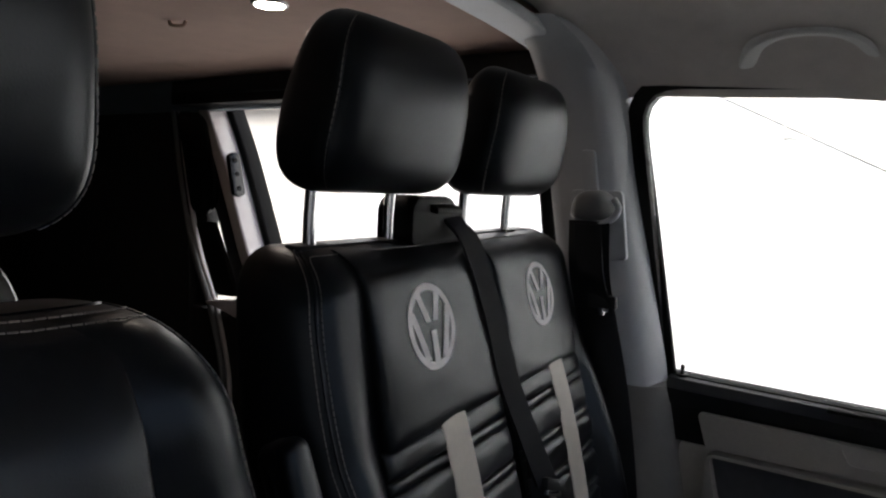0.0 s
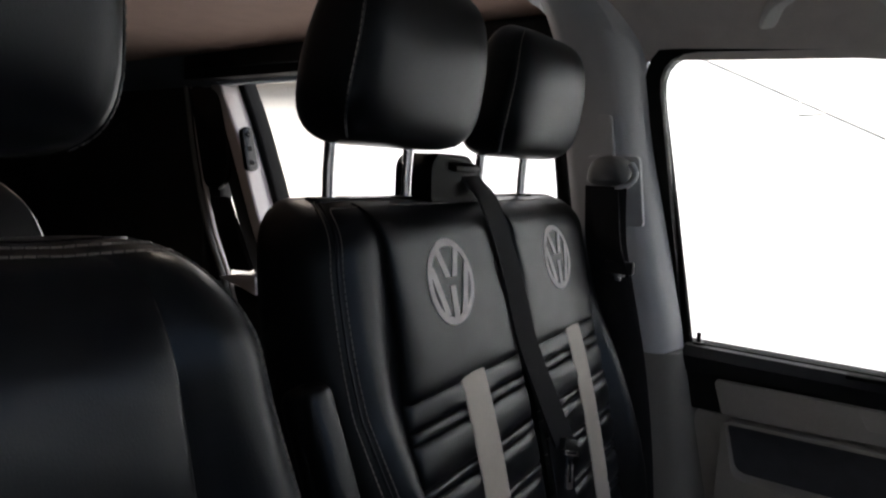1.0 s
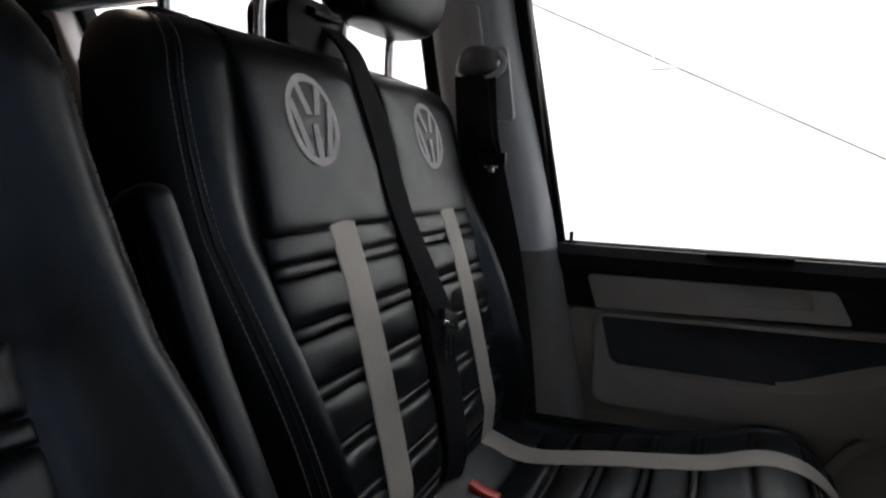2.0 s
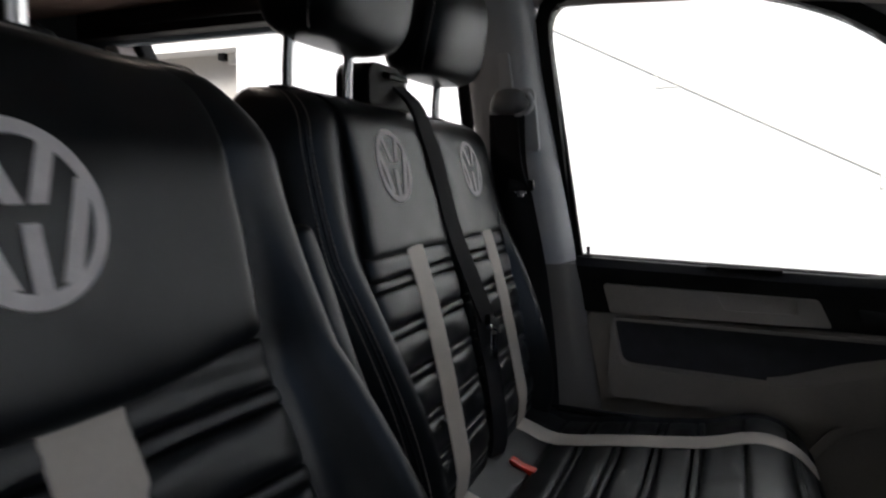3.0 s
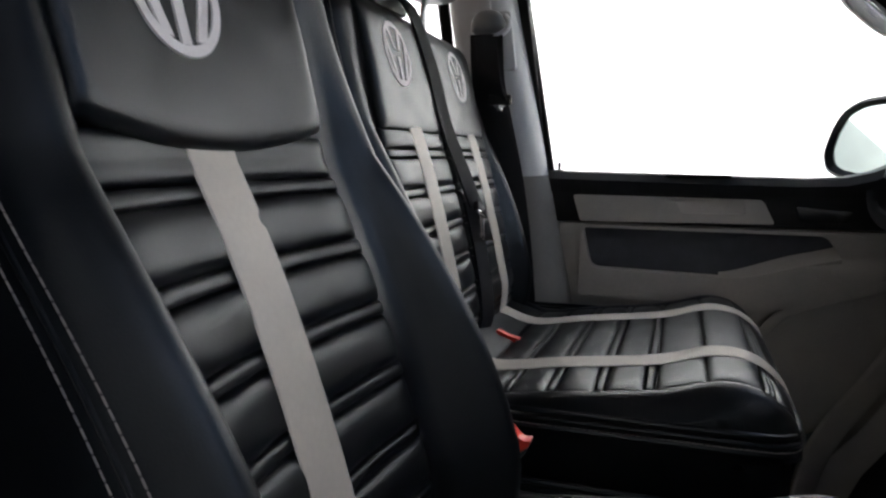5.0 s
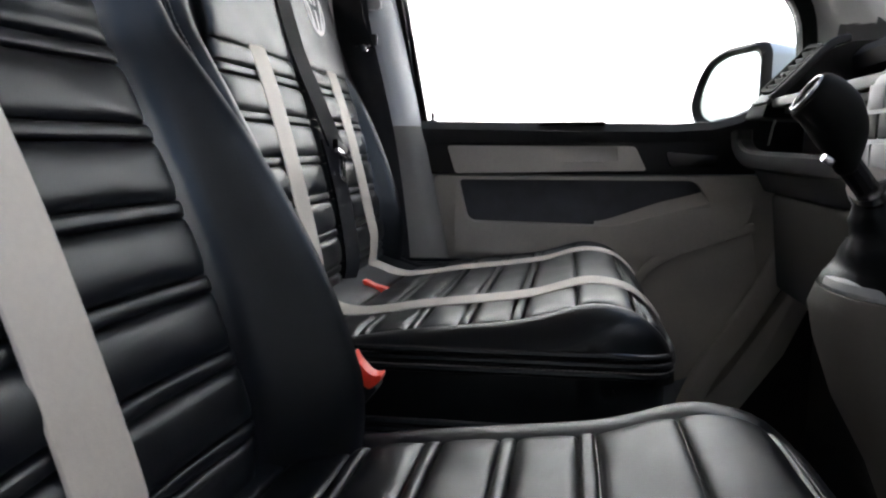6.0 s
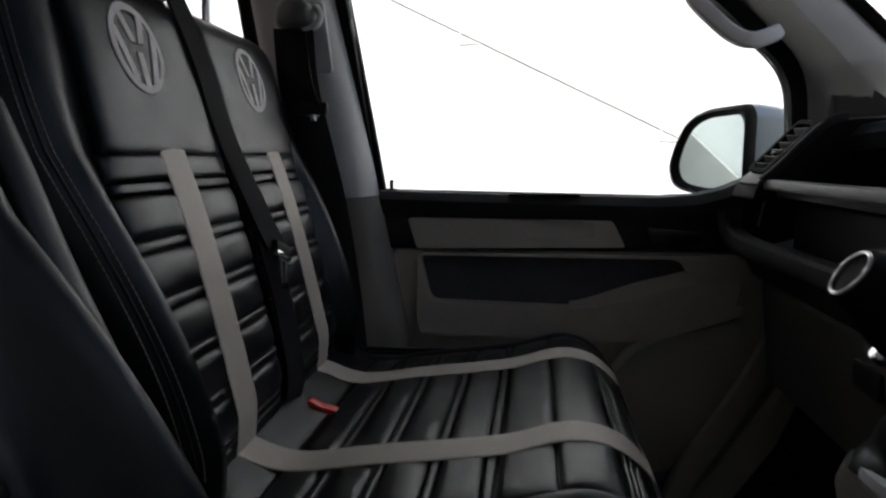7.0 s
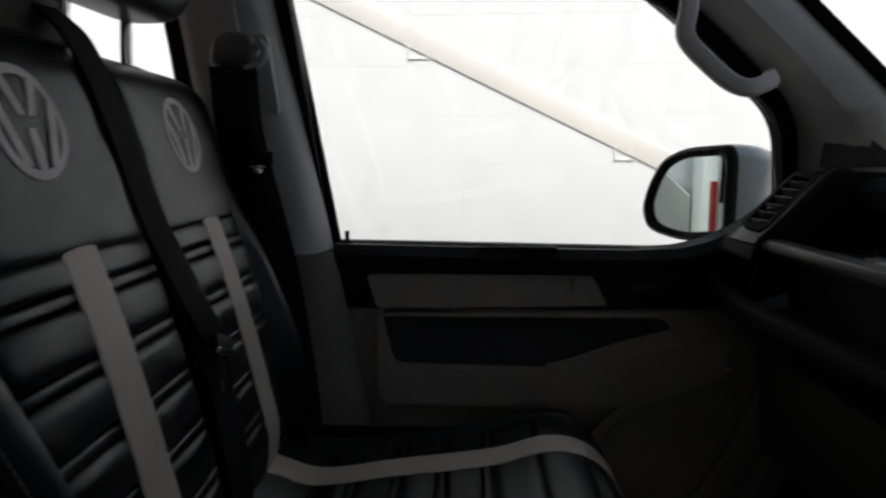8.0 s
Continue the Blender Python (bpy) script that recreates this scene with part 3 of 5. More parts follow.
# the bench's folded armrest
arm = smooth_line([(-0.338, 0.506, 1.398), (-0.330, 0.506, 1.378), (-0.312, 0.506, 1.335), (-0.285, 0.506, 1.265), (-0.252, 0.506, 1.190), (-0.222, 0.506, 1.120), (-0.205, 0.506, 1.075)], 6)
ends = [min(1.0, math.sqrt(max(0.0, 1 - (1 - min(k, len(arm) - 1 - k) / 5) ** 2)) if min(k, len(arm) - 1 - k) < 5 else 1.0) * 0.92 + 0.08 for k in range(len(arm))]
rest = part("armrest", sweep(arm, oblong(0.044, 0.035, 0.016, 5), up=(0, 1, 0), scales=ends), LEATHER, bench, "folded black leather armrest", angle=60)
part("armrest_seam", sweep([p + Vector((0.0, -0.0180, 0.0)) for p in arm[6:-6]], oblong(0.0024, 0.0016, 0.0006), up=(0, 1, 0)), LEATHER, rest)
part("pivot_cap", prism([(-0.200 + 0.014 * math.cos(a * 0.3927), 1.136 + 0.014 * math.sin(a * 0.3927)) for a in range(16)], "y", 0.479, 0.492, 0.003), SHELF_GREY, rest, "grey armrest pivot cap")


# ---- van shell ----
def tumble(z):
    """How far the van's side stands from the middle line at a height: it leans in above the sill."""
    return 1.40 - 0.115 * max(0.0, (z - 1.28) / 0.52) ** 1.15


MID = 0.59                      # the van's middle line
SIDE_R = 2 * MID - 1.45         # outer right side

WIN = [(-0.236, 1.284), (0.37, 1.273), (0.430, 1.288), (0.487, 1.314), (0.547, 1.364), (0.527, 1.494), (0.36, 1.640), (0.235, 1.727), (0.08, 1.779), (-0.29, 1.796)]
WIN_R = [0.012, 0.04, 0.03, 0.03, 0.012, 0.05, 0.10, 0.10, 0.08, 0.07]
hole = rounded([(a, b, 0) for a, b in WIN], WIN_R, 5)
hole = [(p.x, p.y) for p in hole]


def grown(line, g):
    """The outline moved outwards by g."""
    cx, cz = sum(p[0] for p in line) / len(line), sum(p[1] for p in line) / len(line)
    out = []
    k = len(line)
    for i, p in enumerate(line):
        a, b = Vector(line[i - 1]), Vector(line[(i + 1) % k])
        t = (b - a).normalized()
        nrm = Vector((t.y, -t.x))
        if nrm.dot(Vector(p) - Vector((cx, cz))) < 0:
            nrm = -nrm
        out.append((p[0] + nrm.x * g, p[1] + nrm.y * g))
    return out


shell = thing("floor", (0, MID, FLOOR_Z), "dark rubber van floor", "floor", kind="structure")
part("floor_pan", box(-2.6, 0.62, SIDE_R + 0.02, 1.43, FLOOR_Z - 0.06, FLOOR_Z, 0.004), CARPET, shell)

# passenger door
door = thing("door_1", (0.12, 1.40, 0.62), "warm grey passenger door with dark upper rail and storage pocket", "door", kind="structure")
lean = lambda g: (lambda p: tumble(p[1]) + g)
out1 = grown(hole, 0.027)
part("window_seal", ringed(out1, hole, "y", lean(-0.012), lean(0.03)), RUBBER, door, "black rubber window seal")
pane = part("pane", prism(hole, "y", lean(0.012), lean(0.016)), GLASS, door, "clear side window glass")
pane.visible_shadow = False
# sill rail
rail = [(1.36, None), (1.352, -0.018), (1.368, -0.002), (1.41, 0.0), (1.42, None)]
rings = []
for x, top in ((-0.228, 1.284), (-0.1, 1.281), (0.1, 1.277), (0.3, 1.274), (0.38, 1.278), (0.428, 1.290), (0.485, 1.316), (0.54, 1.358), (0.60, 1.392)):
    rings.append([(x, y, 1.236 if dz is None else top + dz) for y, dz in rail])
part("window_rail", loft(rings), BLACK, door, "black plastic window rail", angle=25)
part("rail_slot", box(0.03, 0.165, 1.357, 1.378, 1.272, 1.2785, 0.002), RUBBER, door, "black slot in the rail")
pin = merged(tube([(-0.208, 1.390, 1.276), (-0.208, 1.390, 1.303)], 0.004, 10), prism([(-0.208 + 0.011 * math.cos(a * 0.524), 1.390 + 0.011 * math.sin(a * 0.524)) for a in range(12)], "z", 1.276, 1.286, 0.002))
part("lock_pin", pin, BLACK, door, "black door lock pin")
# black upper band behind the grip, then the grip panel
band = rounded([(-0.226, 1.167), (0.47, 1.170), (0.60, 1.21), (0.60, 1.36), (0.47, 1.262), (-0.226, 1.252)], 0.012, 4)
part("upper_band", prism([(p.x, p.y) for p in band], "y", 1.366, 1.42, 0.005), BLACK, door)
grip = rounded([(-0.168, 1.230), (0.228, 1.227), (0.253, 1.177), (-0.150, 1.170)], 0.008, 4)
cup = rounded([(0.052, 1.227), (0.192, 1.225), (0.196, 1.197), (0.068, 1.195)], 0.006, 4)
part("grip_panel", ringed([(p.x, p.y) for p in grip], [(p.x, p.y) for p in cup], "y", lambda p: 1.372, lambda p: 1.350), DOOR_GREY, door, "warm grey grip panel", angle=40)
sink = lambda p: 1.3515 + 0.007 * smoothstep(0.08, 0.195, p[0]) + 0.20 * max(0.0, p[1] - 1.196)
part("door_handle", prism([(p.x, p.y) for p in cup], "y", sink, lambda p: sink(p) + 0.004), DOOR_GREY, door, "grey recessed inner door pull")
part("grip_slot", prism([(p.x, p.y) for p in rounded([(0.29, 1.217), (0.40, 1.207), (0.39, 1.184), (0.30, 1.184)], 0.008, 4)], "y", 1.360, 1.368, 0.002), GLOSS_BLACK, door)
# lower door with a recessed pocket
low_out = rounded([(-0.20, 1.164), (0.50, 1.166), (0.540, 1.11), (0.505, 0.95), (0.36, 0.72), (-0.20, 0.72)], [0.01, 0.05, 0.05, 0.06, 0.04, 0.02], 6)
low_out = [(p.x, p.y) for p in low_out]
part("lower_panel", prism(low_out, "y", 1.372, 1.43), DOOR_GREY, door)
rim_out = rounded([(-0.148, 1.163), (0.41, 1.164), (0.470, 1.125), (0.445, 1.058), (0.32, 1.000), (-0.148, 1.000)], [0.02, 0.05, 0.04, 0.05, 0.05, 0.03], 6)
rim_in = rounded([(-0.143, 1.157), (0.352, 1.157), (0.380, 1.112), (0.276, 1.086), (0.195, 1.0605), (-0.122, 1.0665)], [0.012, 0.02, 0.008, 0.03, 0.05, 0.02], 6)
part("pocket_frame", ringed([(p.x, p.y) for p in rim_out], [(p.x, p.y) for p in rim_in], "y", lambda p: 1.374, lambda p: 1.345 - 0.014 * smoothstep(1.12, 1.07, p[1])), DOOR_GREY, door, "moulded armrest frame", angle=30)
part("pocket_back", prism([(p.x, p.y) for p in rim_in], "y", 1.3665, 1.3715), DOOR_FABRIC, door, "dark blue grey pocket lining")
scoop = [[(0.150, 1.3655, 1.068), (0.185, 1.3655, 1.076), (0.275, 1.3655, 1.108), (0.33, 1.3655, 1.123), (0.366, 1.3655, 1.133)],
         [(0.150, 1.341, 1.0625), (0.195, 1.339, 1.059), (0.276, 1.338, 1.0848), (0.34, 1.338, 1.102), (0.379, 1.338, 1.112)]]
rows = [smooth_line(r, 5) for r in scoop]
part("armrest_scoop", loft([[a, b, b + Vector((0, 0.003, -0.010)), a + Vector((0, 0.004, -0.010))] for a, b in zip(*rows)]), DOOR_GREY, door, "sloping warm grey armrest scoop", angle=60)
bin_line = smooth_line([(0.215, 1.352, 0.86), (0.230, 1.348, 0.92), (0.250, 1.344, 0.956), (0.274, 1.341, 0.985), (0.322, 1.338, 1.014), (0.43, 1.336, 1.053), (0.465, 1.338, 1.064)], 8)
part("bin_lip", sweep(bin_line, oblong(0.012, 0.02)), DOOR_GREY, door, "raised lip of the door bin")
binp = rounded([(0.210, 0.74), (0.232, 0.92), (0.274, 0.983), (0.322, 1.012), (0.465, 1.060), (0.485, 0.95), (0.36, 0.74)], 0.02, 4)
part("door_bin", prism([(p.x, p.y) for p in binp], "y", 1.350, 1.376, 0.008), DOOR_GREY, door, "warm grey door bin")
edge = smooth_line([(0.540, 1.338, 1.04), (0.506, 1.335, 0.96), (0.447, 1.33, 0.855), (0.389, 1.328, 0.763), (0.353, 1.325, 0.68), (0.333, 1.32, 0.59)], 8)
part("door_edge", sweep(edge, oblong(0.02, 0.05)), DOOR_GREY, door, "rounded lower door edge")

# B-pillar
pillar = thing("b_pillar", (-0.33, 1.36, FLOOR_Z), "grey moulded pillar trim with belt adjuster", "pillar trim", kind="structure")
rings = []
for z, xf, xb, yi in [(1.272, -0.224, -0.422, 1.298), (1.35, -0.236, -0.422, 1.290), (1.5, -0.262, -0.428, 1.265), (1.65, -0.288, -0.440, 1.237), (1.74, -0.298, -0.440, 1.212), (1.80, -0.304, -0.443, 1.182), (1.85, -0.320, -0.445, 1.135), (1.885, -0.345, -0.445, 1.07)]:
    yo = tumble(min(z, 1.8)) + 0.03
    xf -= 0.012
    rings.append([Vector((xf, yo, z)), Vector((xf + 0.004, (yo + yi) / 2 + 0.015, z)), Vector((xf - 0.012, yi + 0.012, z)), Vector((xf - 0.035, yi, z)), Vector((xb + 0.03, yi, z)), Vector((xb + 0.006, yi + 0.01, z)), Vector((xb, yi + 0.04, z)), Vector((xb, yo, z))])
dense = []
for j in range(8):
    dense.append(smooth_line([r[j] for r in rings], 5))
part("upper_trim", loft([[dense[j][i] for j in range(8)] for i in range(len(dense[0]))]), GREY_TRIM, pillar, angle=60)
rings = []
for z, xf, xb, yi in [(0.60, -0.14, -0.46, 1.285), (0.9, -0.155, -0.45, 1.293), (1.0, -0.17, -0.44, 1.297), (1.12, -0.196, -0.43, 1.300), (1.271, -0.2265, -0.43, 1.302)]:
    rings.append([Vector((xf, 1.43, z)), Vector((xf, yi + 0.03, z)), Vector((xf - 0.03, yi, z)), Vector((xb + 0.03, yi, z)), Vector((xb, yi + 0.03, z)), Vector((xb, 1.43, z))])
part("lower_trim", loft(rings), DOOR_GREY_SHADED, pillar, angle=60)
yf = lambda g: (lambda p: 1.265 - 0.187 * (p[1] - 1.5) - g)
slot = rounded([(-0.366, 1.688), (-0.342, 1.688), (-0.334, 1.60), (-0.360, 1.60)], 0.006, 4)
part("adjuster_slot", prism([(p.x, p.y) for p in slot], "y", yf(0.010), yf(0.0), 0.002), GREY_TRIM, pillar)
part("rear_seal", tube(smooth_line([(-0.442, 1.33, 1.26), (-0.452, 1.31, 1.5), (-0.466, 1.285, 1.68), (-0.478, 1.26, 1.78)], 6), 0.014, 8), RUBBER, pillar, "black rubber rear edge")
inner_edge = smooth_line([(-0.226, 1.40, 1.26), (-0.262, 1.375, 1.5), (-0.292, 1.345, 1.7), (-0.302, 1.325, 1.76)], 6)
part("edge_seal", tube(inner_edge, 0.010, 8), RUBBER, pillar, "black rubber door seal")

# belt on the pillar
belt = thing("seat_belt", (-0.35, 1.26, FLOOR_Z), "black seat belt hanging on the pillar", "seat belt")
rings = []
for t, f in [(0.0, 0.55), (0.006, 0.82), (0.016, 0.95), (0.03, 1.0), (0.05, 1.0), (0.066, 0.96)]:
    rings.append([(-0.336 + 0.036 * f * (1 - 0.22 * math.sin(a)) * math.copysign(abs(math.cos(a)) ** 0.75, math.cos(a)), 1.188 + t, 1.593 + 0.027 * f * math.copysign(abs(math.sin(a)) ** 0.75, math.sin(a))) for a in [2 * math.pi * k / 28 for k in range(28)]])
part("guide_cover", loft(rings), LIP_GREY, belt, "grey plastic belt guide cover", angle=60)
part("guide_ring", tube(smooth_line([(-0.372, 1.212, 1.580), (-0.336, 1.206, 1.564), (-0.300, 1.206, 1.572), (-0.290, 1.210, 1.590), (-0.300, 1.214, 1.606)], 6), 0.006, 10), GREY_TRIM, belt, "grey belt guide ring")
cover = rounded([(-0.385, 1.62), (-0.292, 1.62), (-0.284, 1.500), (-0.378, 1.500)], 0.010, 4)
part("adjuster_cover", prism([(p.x, p.y) for p in cover], "y", yf(0.012), yf(0.0), 0.003), GREY_TRIM, pillar)


def webbing(pts, width, side, root, mat=WEB, thick=0.0022):
    """A flat belt along a line; side: the way of its width."""
    line = smooth_line(pts, 8)
    rings = []
    for i, p in enumerate(line):
        s = Vector(side[0]).lerp(Vector(side[1]), i / (len(line) - 1)).normalized() * width / 2
        d = (line[min(i + 1, len(line) - 1)] - line[max(i - 1, 0)]).normalized()
        nrm = d.cross(s).normalized() * thick
        rings.append([p - s, p - s * 0.96 + nrm, p + s * 0.96 + nrm, p + s, p + s * 0.96 - nrm, p - s * 0.96 - nrm])
    return part("webbing", loft(rings), mat, root, angle=60)


webbing([(-0.336, 1.20, 1.568), (-0.332, 1.205, 1.48), (-0.318, 1.215, 1.40), (-0.290, 1.23, 1.25), (-0.268, 1.245, 1.05), (-0.25, 1.255, 0.75)], 0.070, ((1, 0.1, 0), (1, 0.2, 0)), belt)
webbing([(-0.336, 1.195, 1.562), (-0.324, 1.198, 1.47), (-0.306, 1.208, 1.418)], 0.047, ((1, 0.1, 0), (0.9, -0.3, 0)), belt)
part("tongue", merged(box(-0.316, -0.292, 1.197, 1.203, 1.418, 1.423, 0.001), box(-0.310, -0.298, 1.195, 1.199, 1.411, 1.419, 0.001)), CHROME, belt, "chrome belt tongue")
part("tongue_grip", box(-0.330, -0.280, 1.198, 1.212, 1.422, 1.444, 0.004), BLACK, belt)

# middle belt over the bench
mbelt = thing("seat_belt", (-0.36, 0.86, 1.0), "black centre seat belt with chrome tongue over the bench", "seat belt")
hous = [(0.755, 1.545), (0.755, 1.590), (0.768, 1.604), (0.838, 1.604), (0.884, 1.566), (0.890, 1.545)]
part("outlet_housing", prism([(p.x, p.y) for p in rounded(hous, 0.010, 4)], "x", -0.440, -0.384, 0.012), DEEP_BLACK, mbelt, "black belt outlet housing")
part("outlet_slot", prism([(p.x, p.y) for p in rounded([(-0.40, 1.588), (-0.372, 1.582), (-0.372, 1.590), (-0.395, 1.598)], 0.003, 3)], "y", 0.79, 0.845, 0.002), DEEP_BLACK, mbelt)
bp = bench_p
webbing([bp(0.838, 1.590, -0.005), bp(0.842, 1.568, 0.008), bp(0.848, 1.540, 0.012), bp(0.860, 1.46, 0.013), bp(0.878, 1.37, 0.015), bp(0.899, 1.29, 0.016), bp(0.920, 1.226, 0.018)], 0.040, ((0, 1, 0), (0.25, 1, 0.1)), mbelt)
tg = Matrix.Translation(bp(0.924, 1.212, 0.021)) @ Matrix.Rotation(radians(-10), 4, "Y") @ Matrix.Rotation(radians(-22), 4, "X")
part("tongue_grip", moved(box(-0.005, 0.005, -0.021, 0.021, 0.0, 0.018, 0.004), tg), BLACK, mbelt)
plate_t = ringed(oblong(0.020, 0.046, 0.004), oblong(0.009, 0.030, 0.002), "x", -0.0015, 0.0015)
part("tongue", merged(moved(plate_t, tg @ Matrix.Translation((0.002, 0, -0.024))), moved(box(-0.002, 0.006, -0.021, 0.021, -0.005, 0.002, 0.0015), tg)), CHROME, mbelt, "chrome belt tongue")
webbing([bp(0.912, 1.238, 0.012), bp(0.914, 1.14, 0.010), bp(0.908, 1.04, 0.010), bp(0.905, 0.99, 0.0)], 0.040, ((0.25, 1, 0.1), (0.3, 1, 0)), mbelt)


def buckle(name, outline, y0, y1, lean, label):
    """A belt buckle seen from its side: a black body and a red button plate."""
    c = Vector((sum(p[0] for p in outline) / len(outline), (y0 + y1) / 2, sum(p[1] for p in outline) / len(outline)))
    r = thing(name, c, label, "seat belt buckle")
    part("release_button", prism([(p.x, p.y) for p in rounded(outline, 0.003, 3)], "y", y0, y1, 0.002), RED, r, "bright red release button")
    m = Matrix.Translation(c) @ Matrix.Rotation(radians(lean), 4, "Y")
    part("body", moved(box(-0.020, 0.020, y0 - c.y + 0.002, y1 - c.y + 0.012, -0.075, -0.004, 0.005), m), BLACK, r)
    part("stalk", moved(box(-0.011, 0.011, -0.004, 0.006, -0.19, -0.07, 0.002), m), BLACK, r)


buckle("belt_buckle", [(-0.226, 1.0165), (-0.220, 1.016), (-0.206, 1.009), (-0.190, 1.0055), (-0.1835, 1.004), (-0.1865, 0.9965), (-0.207, 0.999), (-0.220, 1.006)], 0.905, 0.921, 25, "red topped belt buckle sunk between the seat cushions")
buckle("belt_buckle", [(-0.109, 1.026), (-0.097, 1.039), (-0.093, 1.031), (-0.083, 1.020), (-0.077, 1.017), (-0.0695, 1.019), (-0.0715, 1.012), (-0.082, 1.0035), (-0.097, 1.013)], 0.470, 0.486, 40, "black buckle with red button beside the driver seat")

# roof and ceilings
roof = thing("ceiling", (-0.6, MID, 1.9), "grey cab headliner and brown beige rear headliner", "ceiling", kind="structure")
rings = []
for x, zc, w in [(0.335, 1.838, 0.655), (0.30, 1.850, 0.68), (0.2, 1.868, 0.692), (0.0, 1.888, 0.700), (-0.25, 1.900, 0.702), (-0.40, 1.902, 0.702)]:
    ring = []
    for up, wide in ((0, 0), (0.03, 0.01)):
        row = []
        for i in range(33):
            s = -1 + 2 * i / 32
            drop = 0.117 * max(0.0, (abs(s) - 0.62) / 0.38) ** 2.2
            row.append((x, MID + s * (w + wide), zc - drop + up))
        ring += row if not up else row[::-1]
    rings.append(ring)
part("cab_headliner", loft(rings), LINER, roof, "grey fabric cab headliner", angle=60)
rings = []
for x in (-0.43, -0.9, -1.5, -2.6):
    ring = []
    for i in range(25):
        s = -1 + 2 * i / 24
        drop = 0.014 * max(0.0, (abs(s) - 0.75) / 0.25) ** 2
        ring.append((x, MID + s * 0.72, 1.887 - drop))
    for i in range(24, -1, -1):
        s = -1 + 2 * i / 24
        ring.append((x, MID + s * 0.72, 1.915))
    rings.append(ring)
part("rear_headliner", loft(rings), LINER_REAR, roof, "brown beige rear headliner", angle=60)
arch = [(-0.425, MID + 0.70 * math.sin(a), 1.60 + 0.285 * max(0.0, math.cos(a)) ** 0.11) for a in [radians(-88 + 8 * k) for k in range(23)]]
part("roof_bow", sweep(arch, oblong(0.07, 0.02), up=(0, 0, 1)), GREY_TRIM, roof, "grey trim bow over the pillars")
part("roof_skin", prism([(p.x, p.y) for p in rounded([(SIDE_R + 0.05, 1.80), (SIDE_R + 0.16, 1.925), (SIDE_R + 0.5, 1.965), (0.95, 1.965), (1.27, 1.925), (1.38, 1.80), (1.36, 1.80), (1.25, 1.915), (0.95, 1.93), (SIDE_R + 0.5, 1.93), (SIDE_R + 0.18, 1.915), (SIDE_R + 0.07, 1.80)], 0.02, 4)], "x", -2.7, 0.36), PAINT, roof)

# header over the sliding door, rear side panels
side = thing("wall_left", (-1.2, 1.4, FLOOR_Z), "dark rear side of the van with an open sliding doorway", "wall", kind="structure")
part("door_header", box(-1.62, -0.44, 1.30, 1.43, 1.812, 1.912, 0.006), BLACK, side, "black header rail over the doorway")
part("header_trim", sweep([(-1.6, 1.30, 1.862), (-0.47, 1.27, 1.850)], oblong(0.02, 0.05)), BLACK, side)
part("rear_side", box(-2.6, -1.62, 1.36, 1.43, FLOOR_Z, 1.915, 0.006), CARPET, side)
part("sill_step", box(-1.62, -0.44, 1.30, 1.43, FLOOR_Z - 0.1, FLOOR_Z + 0.02, 0.006), BLACK, side)
# rear door post with painted flange, seal and latch
flange = smooth_line([(-1.575, 1.395, 1.835), (-1.540, 1.395, 1.77), (-1.495, 1.395, 1.68), (-1.442, 1.395, 1.555), (-1.378, 1.395, 1.40), (-1.30, 1.40, 1.24)], 8)
part("painted_flange", sweep(flange, oblong(0.042, 0.075, 0.010), up=(0, 1, 0)), PAINT_IN, side, "pale painted door flange")
part("post_fill", sweep([p + Vector((-0.062, 0.012, 0)) for p in flange], oblong(0.10, 0.03, 0.008), up=(0, 1, 0)), BLACK, side)
sealp = [p + Vector((0.018, 0.055, 0)) for p in flange]
part("door_seal", sweep(sealp, oblong(0.05, 0.055, 0.01), up=(0, 1, 0)), RUBBER, side, "black rubber door seal")
trim_l = smooth_line([(-1.695, 1.36, 1.83), (-1.682, 1.36, 1.77), (-1.654, 1.36, 1.614), (-1.597, 1.36, 1.403), (-1.521, 1.36, 1.246), (-1.472, 1.36, 1.089), (-1.459, 1.36, 0.97), (-1.455, 1.36, FLOOR_Z)], 8)
part("trim_edge", sweep(trim_l, oblong(0.012, 0.018, 0.005), up=(0, 1, 0)), LIP_GREY, side, "grey edge of the rear trim")
part("trim_bead", sweep([p + Vector((0.020, 0.006, 0)) for p in trim_l], oblong(0.010, 0.014, 0.004), up=(0, 1, 0)), PAINT_IN, side, "pale bead along the rear trim")
part("post_panel", box(-1.68, -1.57, 1.385, 1.43, 1.235, 1.83, 0.01), BLACK, side)
part("lower_post", box(-1.66, -0.95, 1.37, 1.43, FLOOR_Z, 1.234, 0.01), CARPET, side)
lat = Matrix.Translation((-1.430, 1.372, 1.625)) @ Matrix.Rotation(radians(-13), 4, "Y") @ Matrix.Rotation(radians(80), 4, "Z")
latch = part("latch_plate", moved(prism([(p.x, p.y) for p in rounded([(-0.018, -0.062), (0.018, -0.062), (0.018, 0.062), (-0.018, 0.062)], 0.016, 5)], "y", -0.006, 0.012, 0.003), lat), GLOSS_BLACK, side, "black door latch plate")
for q in (-0.04, 0.0, 0.04):
    part("bolt", moved(prism([(0.007 * math.cos(a * 0.785), q + 0.007 * math.sin(a * 0.785)) for a in range(8)], "y", -0.010, -0.005, 0.001), lat), BLACK, latch)

